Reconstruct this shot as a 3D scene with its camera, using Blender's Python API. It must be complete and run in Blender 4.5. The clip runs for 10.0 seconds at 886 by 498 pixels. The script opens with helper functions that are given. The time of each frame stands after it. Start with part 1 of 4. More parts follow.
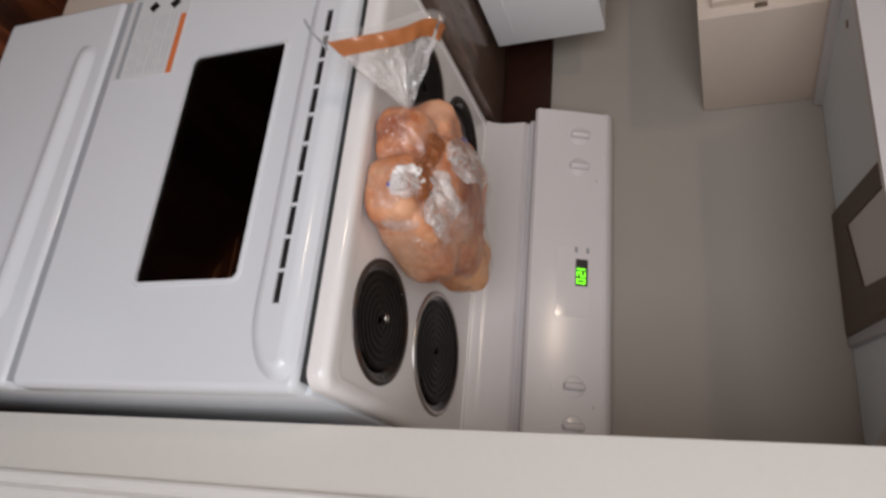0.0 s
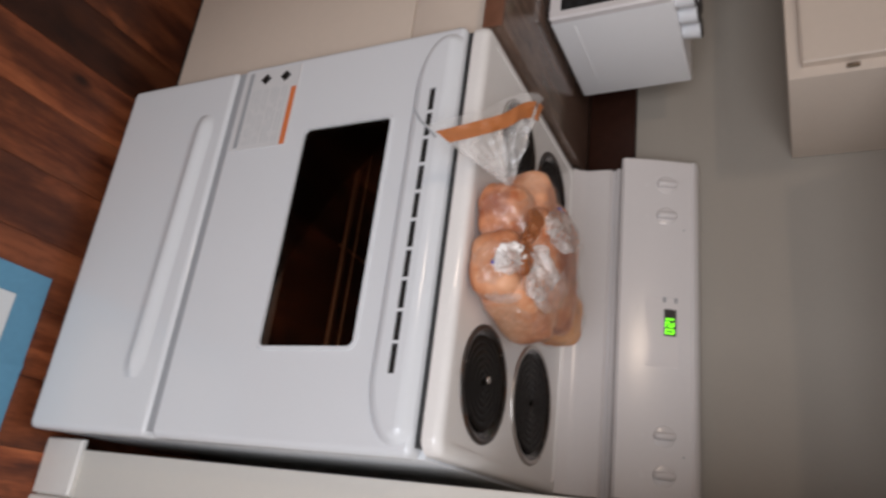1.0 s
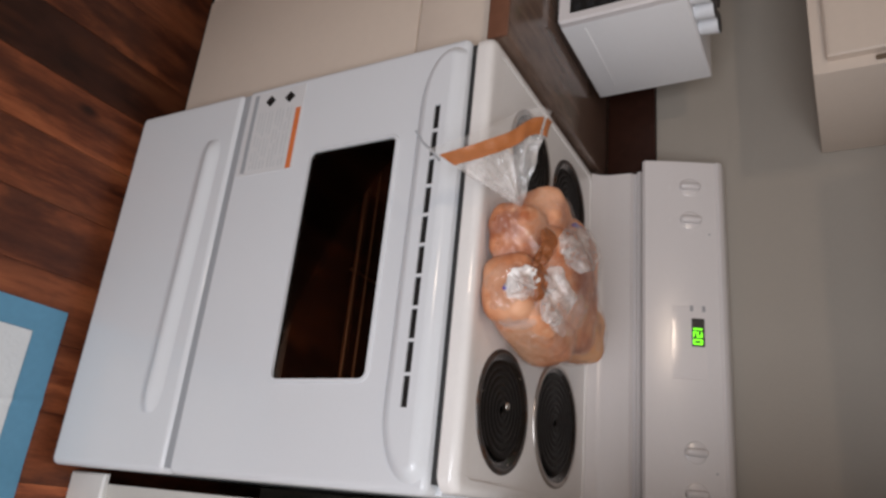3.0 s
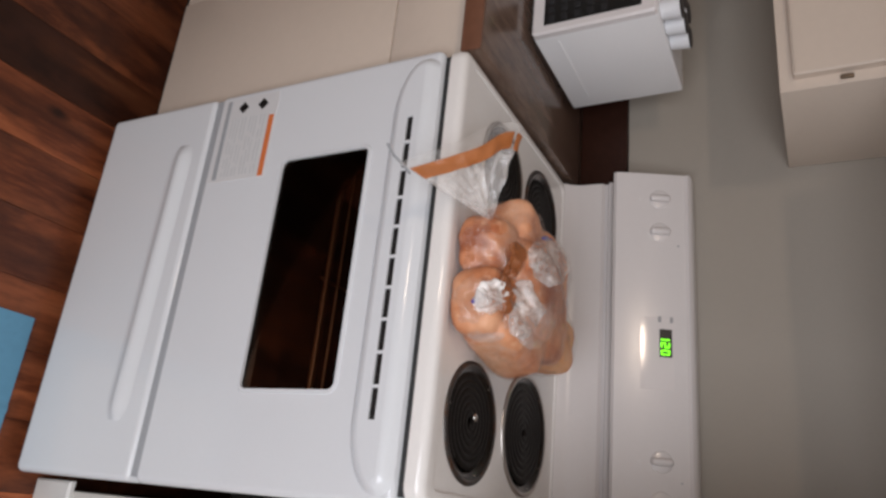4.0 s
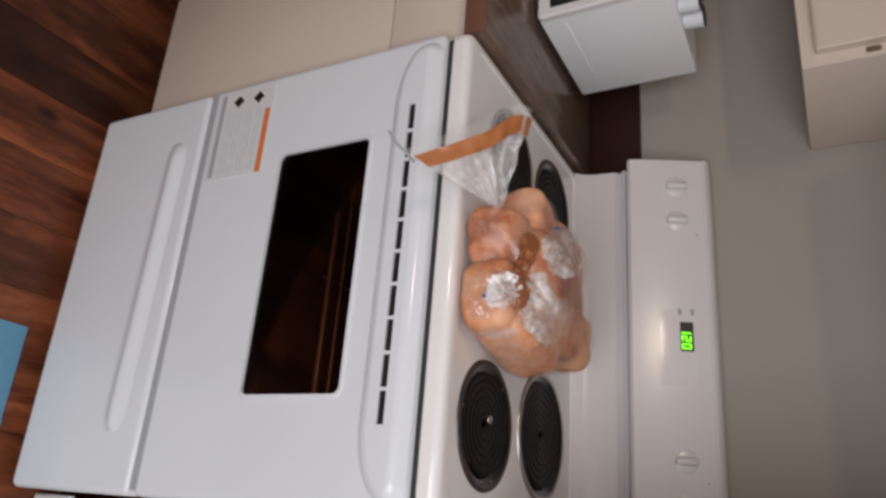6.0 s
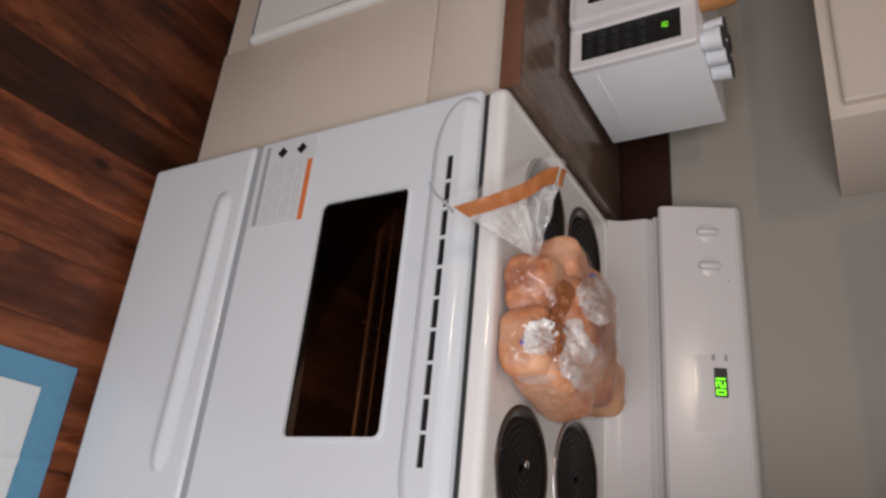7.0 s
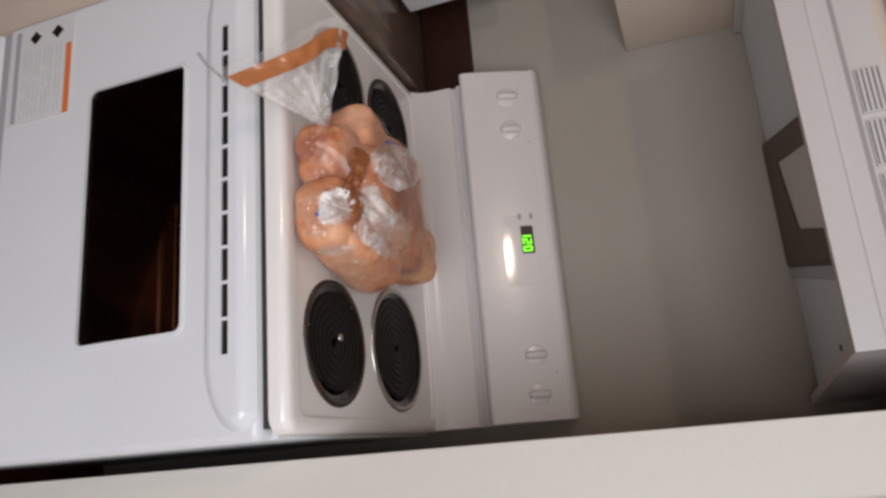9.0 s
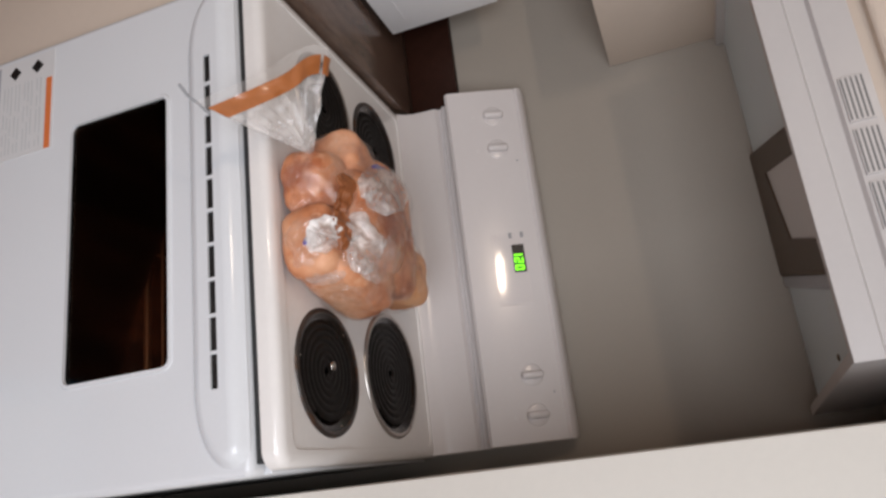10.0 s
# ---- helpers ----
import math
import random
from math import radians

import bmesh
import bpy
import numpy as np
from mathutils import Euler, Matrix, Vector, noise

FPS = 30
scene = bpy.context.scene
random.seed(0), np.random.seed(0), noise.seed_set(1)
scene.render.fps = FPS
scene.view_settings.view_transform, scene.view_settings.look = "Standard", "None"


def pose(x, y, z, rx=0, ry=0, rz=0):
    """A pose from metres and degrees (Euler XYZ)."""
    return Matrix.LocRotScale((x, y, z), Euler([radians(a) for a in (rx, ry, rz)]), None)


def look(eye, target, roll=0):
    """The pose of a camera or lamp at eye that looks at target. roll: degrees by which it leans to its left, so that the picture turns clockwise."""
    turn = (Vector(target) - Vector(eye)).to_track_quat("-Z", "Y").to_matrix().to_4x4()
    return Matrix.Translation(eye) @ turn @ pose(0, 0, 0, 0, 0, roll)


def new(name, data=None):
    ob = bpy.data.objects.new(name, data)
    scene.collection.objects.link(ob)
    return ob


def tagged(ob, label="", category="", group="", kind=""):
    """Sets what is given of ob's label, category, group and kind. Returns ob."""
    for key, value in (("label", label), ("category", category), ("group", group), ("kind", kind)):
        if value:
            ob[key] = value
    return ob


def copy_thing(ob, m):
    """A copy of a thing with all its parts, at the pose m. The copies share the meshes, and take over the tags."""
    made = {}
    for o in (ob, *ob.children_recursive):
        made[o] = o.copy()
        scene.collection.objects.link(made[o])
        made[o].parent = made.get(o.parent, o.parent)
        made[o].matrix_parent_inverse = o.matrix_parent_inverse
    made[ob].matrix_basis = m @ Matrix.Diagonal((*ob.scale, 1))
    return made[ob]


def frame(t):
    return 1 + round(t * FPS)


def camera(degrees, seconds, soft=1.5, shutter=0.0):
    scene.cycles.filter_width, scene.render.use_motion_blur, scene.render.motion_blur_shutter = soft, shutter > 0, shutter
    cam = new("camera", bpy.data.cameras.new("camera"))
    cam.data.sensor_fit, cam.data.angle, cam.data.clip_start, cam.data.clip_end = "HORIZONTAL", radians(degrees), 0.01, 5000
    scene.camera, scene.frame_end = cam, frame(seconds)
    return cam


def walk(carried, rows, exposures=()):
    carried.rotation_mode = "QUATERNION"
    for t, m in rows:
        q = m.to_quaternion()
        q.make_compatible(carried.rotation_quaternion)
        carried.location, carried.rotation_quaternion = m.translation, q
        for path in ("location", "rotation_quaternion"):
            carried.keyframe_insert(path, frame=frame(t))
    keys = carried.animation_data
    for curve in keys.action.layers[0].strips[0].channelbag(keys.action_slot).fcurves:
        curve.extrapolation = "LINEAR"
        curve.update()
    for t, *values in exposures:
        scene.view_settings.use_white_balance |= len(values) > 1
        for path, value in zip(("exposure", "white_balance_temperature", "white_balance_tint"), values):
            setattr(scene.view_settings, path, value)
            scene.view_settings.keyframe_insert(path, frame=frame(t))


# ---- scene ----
cam = camera(62.8, 10.0, soft=2.7, shutter=0.5)
PATH = [
    (0, (0.935, -0.821, 1.406), (0.178, 0.891, 0.703), 86.9),
    (0.5, (0.897, -0.898, 1.408), (0.118, 0.792, 0.676), 86.2),
    (1, (0.861, -0.95, 1.389), (0.133, 0.698, 0.519), 86.6),
    (1.5, (0.822, -0.949, 1.381), (0.174, 0.668, 0.399), 86.7),
    (2, (0.786, -0.928, 1.383), (0.1, 0.654, 0.369), 87.0),
    (2.5, (0.793, -0.923, 1.394), (0.115, 0.667, 0.389), 85.6),
    (2.7, (0.793, -0.917, 1.404), (0.114, 0.686, 0.419), 84.8),
    (3.8, (0.781, -0.939, 1.408), (0.064, 0.703, 0.519), 84.9),
    (4, (0.773, -0.928, 1.422), (0.077, 0.718, 0.524), 85.2),
    (4.5, (0.765, -0.891, 1.398), (0.084, 0.795, 0.564), 84.6),
    (5, (0.762, -0.88, 1.404), (0.102, 0.782, 0.508), 83.6),
    (5.5, (0.759, -0.869, 1.394), (0.104, 0.784, 0.478), 83.7),
    (6, (0.763, -0.871, 1.39), (0.064, 0.765, 0.476), 83.6),
    (6.2, (0.763, -0.885, 1.381), (0.03, 0.7, 0.407), 83.0),
    (7.3, (0.775, -0.913, 1.397), (-0.029, 0.649, 0.439), 81.8),
    (7.5, (0.781, -0.913, 1.398), (0.0, 0.665, 0.449), 81.7),
    (8, (0.787, -0.9, 1.403), (0.078, 0.752, 0.526), 82.7),
    (8.5, (0.802, -0.877, 1.43), (0.188, 0.883, 0.704), 81.1),
    (9, (0.799, -0.844, 1.438), (0.258, 0.98, 0.823), 80.1),
    (9.5, (0.771, -0.839, 1.445), (0.179, 0.981, 0.863), 79.1),
    (10, (0.787, -0.834, 1.439), (0.203, 0.986, 0.852), 77.6),
]
EXPOSURES = [(0, -0.10), (1, -0.08), (2.5, -0.13), (4, -0.02), (6, -0.04), (8, -0.06), (8.5, 0.07), (9, -0.02), (9.5, 0.02), (10, 0.08)]
walk(cam, [(t, look(eye, target, roll)) for t, eye, target, roll in PATH], EXPOSURES)

# world and lamps: warm ceiling bulb, cool fill added beside and behind the camera
world = bpy.data.worlds.new("world")
scene.world = world
world.use_nodes = True
world.node_tree.nodes["Background"].inputs[0].default_value = (0.5, 0.6, 0.8, 1)
world.node_tree.nodes["Background"].inputs[1].default_value = 0.05


def area_lamp(name, at, target, w, h, watts, colour):
    d = bpy.data.lights.new(name, "AREA")
    d.shape, d.size, d.size_y, d.energy, d.color = "RECTANGLE", w, h, watts, colour
    ob = new(name, d)
    ob.matrix_world = look(at, target)
    return ob


area_lamp("ceiling_lamp", (-0.20, -1.5, 2.36), (-0.15, -1.2, 0.0), 0.16, 0.09, 7.0, (1.0, 0.79, 0.62))
# cool area lamp added for brightness, hung free in the room without a source
area_lamp("cool_fill_light", (1.42, -1.98, 1.60), (0.42, 0.1, 0.95), 1.4, 1.3, 40, (0.89, 0.93, 1.0))
from mathutils.bvhtree import BVHTree


# ---- materials ----
def nodes_of(name):
    m = bpy.data.materials.new(name)
    m.use_nodes = True
    t = m.node_tree
    return m, t, t.nodes["Principled BSDF"]


def link(t, a, b):
    t.links.new(a, b)


def coords(t, scale=(1, 1, 1)):
    c = t.nodes.new("ShaderNodeTexCoord")
    mp = t.nodes.new("ShaderNodeMapping")
    mp.inputs["Scale"].default_value = scale
    link(t, c.outputs["Object"], mp.inputs["Vector"])
    return mp.outputs["Vector"]


def noise_node(t, vec, scale, detail=4.0, rough=0.55):
    n = t.nodes.new("ShaderNodeTexNoise")
    n.inputs["Scale"].default_value, n.inputs["Detail"].default_value, n.inputs["Roughness"].default_value = scale, detail, rough
    link(t, vec, n.inputs["Vector"])
    return n.outputs["Fac"]


def ramp(t, fac, stops):
    r = t.nodes.new("ShaderNodeValToRGB")
    e = r.color_ramp.elements
    while len(e) < len(stops):
        e.new(0.5)
    for el, (p, c) in zip(e, stops):
        el.position, el.color = p, (*c, 1)
    link(t, fac, r.inputs[0])
    return r.outputs["Color"]


def mix_col(t, fac, a, b, mode="MIX"):
    n = t.nodes.new("ShaderNodeMix")
    n.data_type, n.blend_type = "RGBA", mode
    for sock, val in ((n.inputs[0], fac), (n.inputs[6], a), (n.inputs[7], b)):
        if isinstance(val, (int, float)):
            sock.default_value = val
        elif isinstance(val, tuple):
            sock.default_value = (*val, 1)
        else:
            link(t, val, sock)
    return n.outputs[2]


def bump(t, bsdf, height, strength, dist=0.002):
    b = t.nodes.new("ShaderNodeBump")
    b.inputs["Strength"].default_value, b.inputs["Distance"].default_value = strength, dist
    link(t, height, b.inputs["Height"])
    link(t, b.outputs["Normal"], bsdf.inputs["Normal"])


def surface(name, base, rough, metal=0.0, vary=0.06, coarse=3.0, fine=60.0, relief=0.0, coat=0.0, stain=None, stain_at=0.62, spec=0.5):
    """A plain surface with two scales of variation, some relief and, where named, stains."""
    m, t, p = nodes_of(name)
    v = coords(t)
    a, b = noise_node(t, v, coarse, 3), noise_node(t, v, fine, 5)
    lo, hi = tuple(c * (1 - vary) for c in base), tuple(min(1, c * (1 + vary)) for c in base)
    col = mix_col(t, a, lo, hi)
    col = mix_col(t, 0.35, col, ramp(t, b, [(0.35, lo), (0.7, hi)]))
    if stain:
        s = noise_node(t, v, coarse * 2.3, 6, 0.65)
        mask = ramp(t, s, [(stain_at, (0, 0, 0)), (stain_at + 0.12, (1, 1, 1))])
        col = mix_col(t, mask, col, stain)
    link(t, col, p.inputs["Base Color"])
    p.inputs["Metallic"].default_value = metal
    p.inputs["Specular IOR Level"].default_value = spec
    r = t.nodes.new("ShaderNodeMapRange")
    r.inputs["To Min"].default_value, r.inputs["To Max"].default_value = max(0.02, rough * 0.8), min(1, rough * 1.2)
    link(t, b, r.inputs["Value"])
    link(t, r.outputs[0], p.inputs["Roughness"])
    p.inputs["Coat Weight"].default_value = coat
    p.inputs["Coat Roughness"].default_value = 0.12
    if relief:
        bump(t, p, b, relief)
    return m


# light put into the range's whites: front cool, top warm, panel dimmer
ENAMEL = surface("white_enamel_cool_lit", (0.755, 0.765, 0.785), 0.16, vary=0.02, coarse=5, fine=180, relief=0.04)
ENAMEL_TOP = surface("white_cooktop_enamel_warm_lit", (0.86, 0.82, 0.79), 0.12, vary=0.03, coarse=9, fine=120, relief=0.03,
                     stain=(0.64, 0.56, 0.48), stain_at=0.68)
PANEL_WHITE = surface("white_panel_plastic_dim_lit", (0.70, 0.645, 0.625), 0.21, vary=0.02, coarse=4, fine=150)
TOUCH = surface("glossy_touch_film", (0.735, 0.67, 0.645), 0.09, vary=0.02, coarse=4, fine=150)
GREY_PRINT = surface("grey_print", (0.68, 0.63, 0.61), 0.3, vary=0.03)
DARK_PRINT = surface("dark_print", (0.33, 0.32, 0.33), 0.4, vary=0.04)
BLACK = surface("black_paint", (0.012, 0.012, 0.012), 0.35, vary=0.2)
SHADOW_GAP = surface("dark_steel_and_gap_shade", (0.03, 0.03, 0.03), 0.6, vary=0.2)
TRIM_GREY = surface("grey_trim_and_seam_shade", (0.38, 0.39, 0.41), 0.5, vary=0.05)
SLOT_SHADE_GREY = surface("grey_slot_shade", (0.20, 0.19, 0.185), 0.6, vary=0.1)
ORANGE = surface("orange_print", (0.75, 0.20, 0.06), 0.4, vary=0.06)
LABEL = surface("label_paper", (0.70, 0.69, 0.69), 0.5, vary=0.02)
LABEL_INK = surface("label_ink", (0.60, 0.60, 0.605), 0.5, vary=0.05)
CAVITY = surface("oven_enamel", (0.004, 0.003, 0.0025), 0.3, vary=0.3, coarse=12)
CHROME = surface("chrome_wire", (0.80, 0.64, 0.50), 0.34, metal=1.0, vary=0.08)
PAN = surface("black_porcelain_pan", (0.013, 0.009, 0.007), 0.18, spec=0.4, vary=0.4, coarse=16, fine=90, relief=0.12, stain=(0.07, 0.035, 0.02), stain_at=0.6)
RING = surface("grimy_chrome_ring", (0.075, 0.065, 0.06), 0.3, metal=0.6, vary=0.2, coarse=20, stain=(0.11, 0.05, 0.025), stain_at=0.5)
RING_CLEAN = surface("dull_chrome_ring", (0.50, 0.46, 0.43), 0.32, metal=0.9, vary=0.12, coarse=20, stain=(0.2, 0.13, 0.09), stain_at=0.62)
COIL = surface("dark_burner_coil", (0.011, 0.009, 0.008), 0.45, vary=0.5, coarse=25, relief=0.4, spec=0.10, stain=(0.014, 0.009, 0.007), stain_at=0.58)
CABINET = surface("cream_cabinet_paint", (0.66, 0.55, 0.46), 0.42, vary=0.035, coarse=2.5, fine=70, relief=0.06)
WALL = surface("taupe_wall_paint", (0.362, 0.316, 0.268), 0.75, vary=0.04, coarse=1.6, fine=140, relief=0.18)
WALL_CREAM = surface("cream_wall_paint", (0.70, 0.66, 0.60), 0.6, vary=0.03, coarse=2, fine=120, relief=0.12)
TRIM = surface("white_trim_paint", (0.76, 0.73, 0.69), 0.38, vary=0.03, coarse=6, fine=60, relief=0.08, stain=(0.6, 0.55, 0.49), stain_at=0.66)
CEILING = surface("ceiling_paint", (0.75, 0.73, 0.70), 0.8, vary=0.03, relief=0.2)
HOOD = surface("white_hood_enamel", (0.56, 0.525, 0.51), 0.32, vary=0.03, coarse=5, fine=90, relief=0.05)
# bluish tone stands for cool light on the white underside; stains are its own
HOOD_UNDER = surface("hood_underside_cool_lit", (0.66, 0.74, 0.77), 0.35, vary=0.05, coarse=6, fine=80, stain=(0.56, 0.57, 0.55), stain_at=0.66)
FILTER = surface("greasy_brown_filter", (0.075, 0.043, 0.020), 0.55, metal=0.0, vary=0.3, coarse=14, fine=220, relief=0.5)
LENS = surface("frosted_lens", (0.62, 0.60, 0.58), 0.45, vary=0.04)
MW_WHITE = surface("white_microwave_paint", (0.86, 0.84, 0.84), 0.33, vary=0.02, coarse=4, fine=160, relief=0.05)
MW_FRONT = surface("white_microwave_plastic", (0.74, 0.69, 0.68), 0.3, vary=0.02, coarse=4, fine=160)
TUB = surface("white_tub_plastic", (0.80, 0.80, 0.82), 0.35, vary=0.03)
LID = surface("dark_lid_plastic", (0.05, 0.045, 0.045), 0.4, vary=0.2)
PAD_KEY = surface("dark_grey_key_print", (0.022, 0.022, 0.024), 0.4, vary=0.2)
AMBER = surface("amber_plastic", (0.45, 0.20, 0.07), 0.3, vary=0.15, coarse=30)
PAD_BLUE = surface("blue_pad_film", (0.115, 0.30, 0.45), 0.4, vary=0.10, coarse=6, fine=70, relief=0.25)
PAD_WHITE = surface("white_pad_quilting", (0.72, 0.74, 0.75), 0.85, vary=0.03, coarse=8, fine=110, relief=0.7)
SPLASH = surface("dark_brown_backsplash", (0.030, 0.011, 0.007), 0.40, vary=0.3, coarse=7, fine=60, relief=0.05, spec=0.12)
EDGE = surface("reddish_edge_laminate", (0.17, 0.075, 0.045), 0.3, vary=0.25, coarse=8, fine=60, relief=0.05)
STEEL = surface("bright_steel_clip", (0.62, 0.58, 0.54), 0.22, metal=1.0, vary=0.1)
HINGE = surface("dull_hinge_metal", (0.22, 0.16, 0.11), 0.4, metal=0.7, vary=0.2)
TAPE = surface("brown_print_strip", (0.44, 0.145, 0.042), 0.3, vary=0.12, coarse=40, fine=200, coat=0.5)
CREASE = surface("dark_brown_crease_print", (0.30, 0.095, 0.03), 0.35, vary=0.25, coarse=60, fine=200, coat=0.4)
PURPLE = surface("purple_print", (0.10, 0.07, 0.35), 0.3, vary=0.1)


def counter_material():
    m, t, p = nodes_of("dark_brown_laminate")
    v = coords(t, (6, 1.2, 6))
    g = noise_node(t, v, 9, 8, 0.7)
    link(t, ramp(t, g, [(0.3, (0.07, 0.042, 0.030)), (0.55, (0.14, 0.088, 0.064)), (0.75, (0.22, 0.145, 0.11))]), p.inputs["Base Color"])
    p.inputs["Roughness"].default_value = 0.22
    p.inputs["Coat Weight"].default_value = 0.6
    p.inputs["Coat Roughness"].default_value = 0.16
    bump(t, p, g, 0.05)
    return m


def floor_material():
    m, t, p = nodes_of("red_brown_plank_floor")
    info = t.nodes.new("ShaderNodeObjectInfo")
    c = t.nodes.new("ShaderNodeTexCoord")
    off = t.nodes.new("ShaderNodeVectorMath")
    off.operation = "MULTIPLY_ADD"
    link(t, info.outputs["Random"], off.inputs[0])
    off.inputs[1].default_value = (37, 53, 11)
    link(t, c.outputs["Object"], off.inputs[2])
    mp = t.nodes.new("ShaderNodeMapping")
    mp.inputs["Scale"].default_value = (7, 0.9, 7)
    link(t, off.outputs[0], mp.inputs["Vector"])
    streak = noise_node(t, mp.outputs[0], 2.4, 10, 0.70)
    wide = noise_node(t, mp.outputs[0], 1.1, 3, 0.5)
    col = ramp(t, streak, [(0.30, (0.024, 0.007, 0.004)), (0.44, (0.15, 0.040, 0.016)), (0.56, (0.33, 0.098, 0.038)), (0.72, (0.46, 0.165, 0.07))])
    col = mix_col(t, ramp(t, wide, [(0.42, (0, 0, 0)), (0.66, (0.8, 0.8, 0.8))]), col, (0.052, 0.016, 0.009))
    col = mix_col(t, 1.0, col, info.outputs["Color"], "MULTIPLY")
    vor = t.nodes.new("ShaderNodeTexVoronoi")
    vor.inputs["Scale"].default_value = 3.6
    mk = t.nodes.new("ShaderNodeMapping")
    mk.inputs["Scale"].default_value = (1.9, 0.95, 1)
    link(t, off.outputs[0], mk.inputs["Vector"])
    link(t, mk.outputs[0], vor.inputs["Vector"])
    knot = ramp(t, vor.outputs["Distance"], [(0.03, (1, 1, 1)), (0.12, (0, 0, 0))])
    col = mix_col(t, knot, col, (0.022, 0.008, 0.005))
    mb = t.nodes.new("ShaderNodeMapping")
    mb.inputs["Scale"].default_value = (3.5, 1.6, 1)
    link(t, off.outputs[0], mb.inputs["Vector"])
    blot = noise_node(t, mb.outputs[0], 3.0, 5, 0.6)
    col = mix_col(t, ramp(t, blot, [(0.50, (0, 0, 0)), (0.68, (0.75, 0.75, 0.75))]), col, (0.045, 0.014, 0.008))
    link(t, col, p.inputs["Base Color"])
    p.inputs["Roughness"].default_value = 0.45
    p.inputs["Specular IOR Level"].default_value = 0.35
    bump(t, p, streak, 0.18)
    return m


def bread_material(name, seeds):
    m, t, p = nodes_of(name)
    v = coords(t)
    a, b = noise_node(t, v, 11, 4, 0.6), noise_node(t, v, 70, 6, 0.6)
    col = ramp(t, a, [(0.36, (0.42, 0.12, 0.045)), (0.48, (0.70, 0.285, 0.135)), (0.64, (0.83, 0.44, 0.26))])
    col = mix_col(t, ramp(t, b, [(0.62, (0, 0, 0)), (0.80, (0.35, 0.35, 0.35))]), col, (0.40, 0.14, 0.05))
    info = t.nodes.new("ShaderNodeObjectInfo")
    col = mix_col(t, 1.0, col, ramp(t, info.outputs["Random"], [(0.0, (0.93, 0.88, 0.84)), (0.5, (1.0, 1.0, 1.0)), (1.0, (1.06, 1.08, 1.12))]), "MULTIPLY")
    g = noise_node(t, v, 26, 5, 0.7)
    col = mix_col(t, ramp(t, g, [(0.55, (0, 0, 0)), (0.72, (0.55, 0.55, 0.55))]), col, (0.90, 0.60, 0.40))
    link(t, col, p.inputs["Base Color"])
    p.inputs["Roughness"].default_value = 0.5
    if seeds:
        s = noise_node(t, v, 38, 5, 0.65)
        col = mix_col(t, 1.0, col, (1.0, 0.90, 0.62), "MULTIPLY")
        col2 = mix_col(t, ramp(t, s, [(0.54, (0, 0, 0)), (0.68, (seeds, seeds, seeds))]), col, (0.22, 0.065, 0.018))
        link(t, col2, p.inputs["Base Color"])
    h = t.nodes.new("ShaderNodeMath")
    h.operation = "ADD"
    link(t, g, h.inputs[0])
    link(t, b, h.inputs[1])
    bump(t, p, h.outputs[0], 0.3, 0.006)
    return m


def film_material(name, gloss, cloud, scale, strength, lines=0.0):
    """Clear crinkled plastic film: lets most light through, with sharp gloss and some milky haze."""
    m, t, p = nodes_of(name)
    t.nodes.remove(p)
    v = coords(t)
    a, b, c = noise_node(t, v, scale, 3, 0.5), noise_node(t, v, scale * 3.3, 2, 0.5), noise_node(t, v, scale * 0.6, 4, 0.6)
    h = t.nodes.new("ShaderNodeMath")
    h.operation = "ADD"
    link(t, a, h.inputs[0])
    link(t, b, h.inputs[1])
    bp = t.nodes.new("ShaderNodeBump")
    bp.inputs["Strength"].default_value, bp.inputs["Distance"].default_value = strength, 0.008
    link(t, h.outputs[0], bp.inputs["Height"])
    tr, gl, df = t.nodes.new("ShaderNodeBsdfTransparent"), t.nodes.new("ShaderNodeBsdfGlossy"), t.nodes.new("ShaderNodeBsdfDiffuse")
    gl.inputs["Roughness"].default_value = 0.10
    gl.inputs["Color"].default_value = (1, 1, 1, 1)
    df.inputs["Color"].default_value = (0.93, 0.88, 0.85, 1)
    link(t, bp.outputs[0], gl.inputs["Normal"])
    link(t, bp.outputs[0], df.inputs["Normal"])
    m1, m2 = t.nodes.new("ShaderNodeMixShader"), t.nodes.new("ShaderNodeMixShader")
    m1.inputs[0].default_value = gloss
    link(t, tr.outputs[0], m1.inputs[1])
    link(t, gl.outputs[0], m1.inputs[2])
    haze = ramp(t, c, [(0.40, (cloud * 0.15,) * 3), (0.66, (min(1.0, cloud * 1.9),) * 3)])
    if lines:
        d = noise_node(t, v, scale * 0.75, 2, 0.6)
        streak = ramp(t, d, [(0.455, (0, 0, 0)), (0.497, (lines,) * 3), (0.54, (0, 0, 0))])
        haze = mix_col(t, 1.0, haze, streak, "ADD")
    link(t, haze, m2.inputs[0])
    link(t, m1.outputs[0], m2.inputs[1])
    link(t, df.outputs[0], m2.inputs[2])
    link(t, m2.outputs[0], t.nodes["Material Output"].inputs["Surface"])
    return m


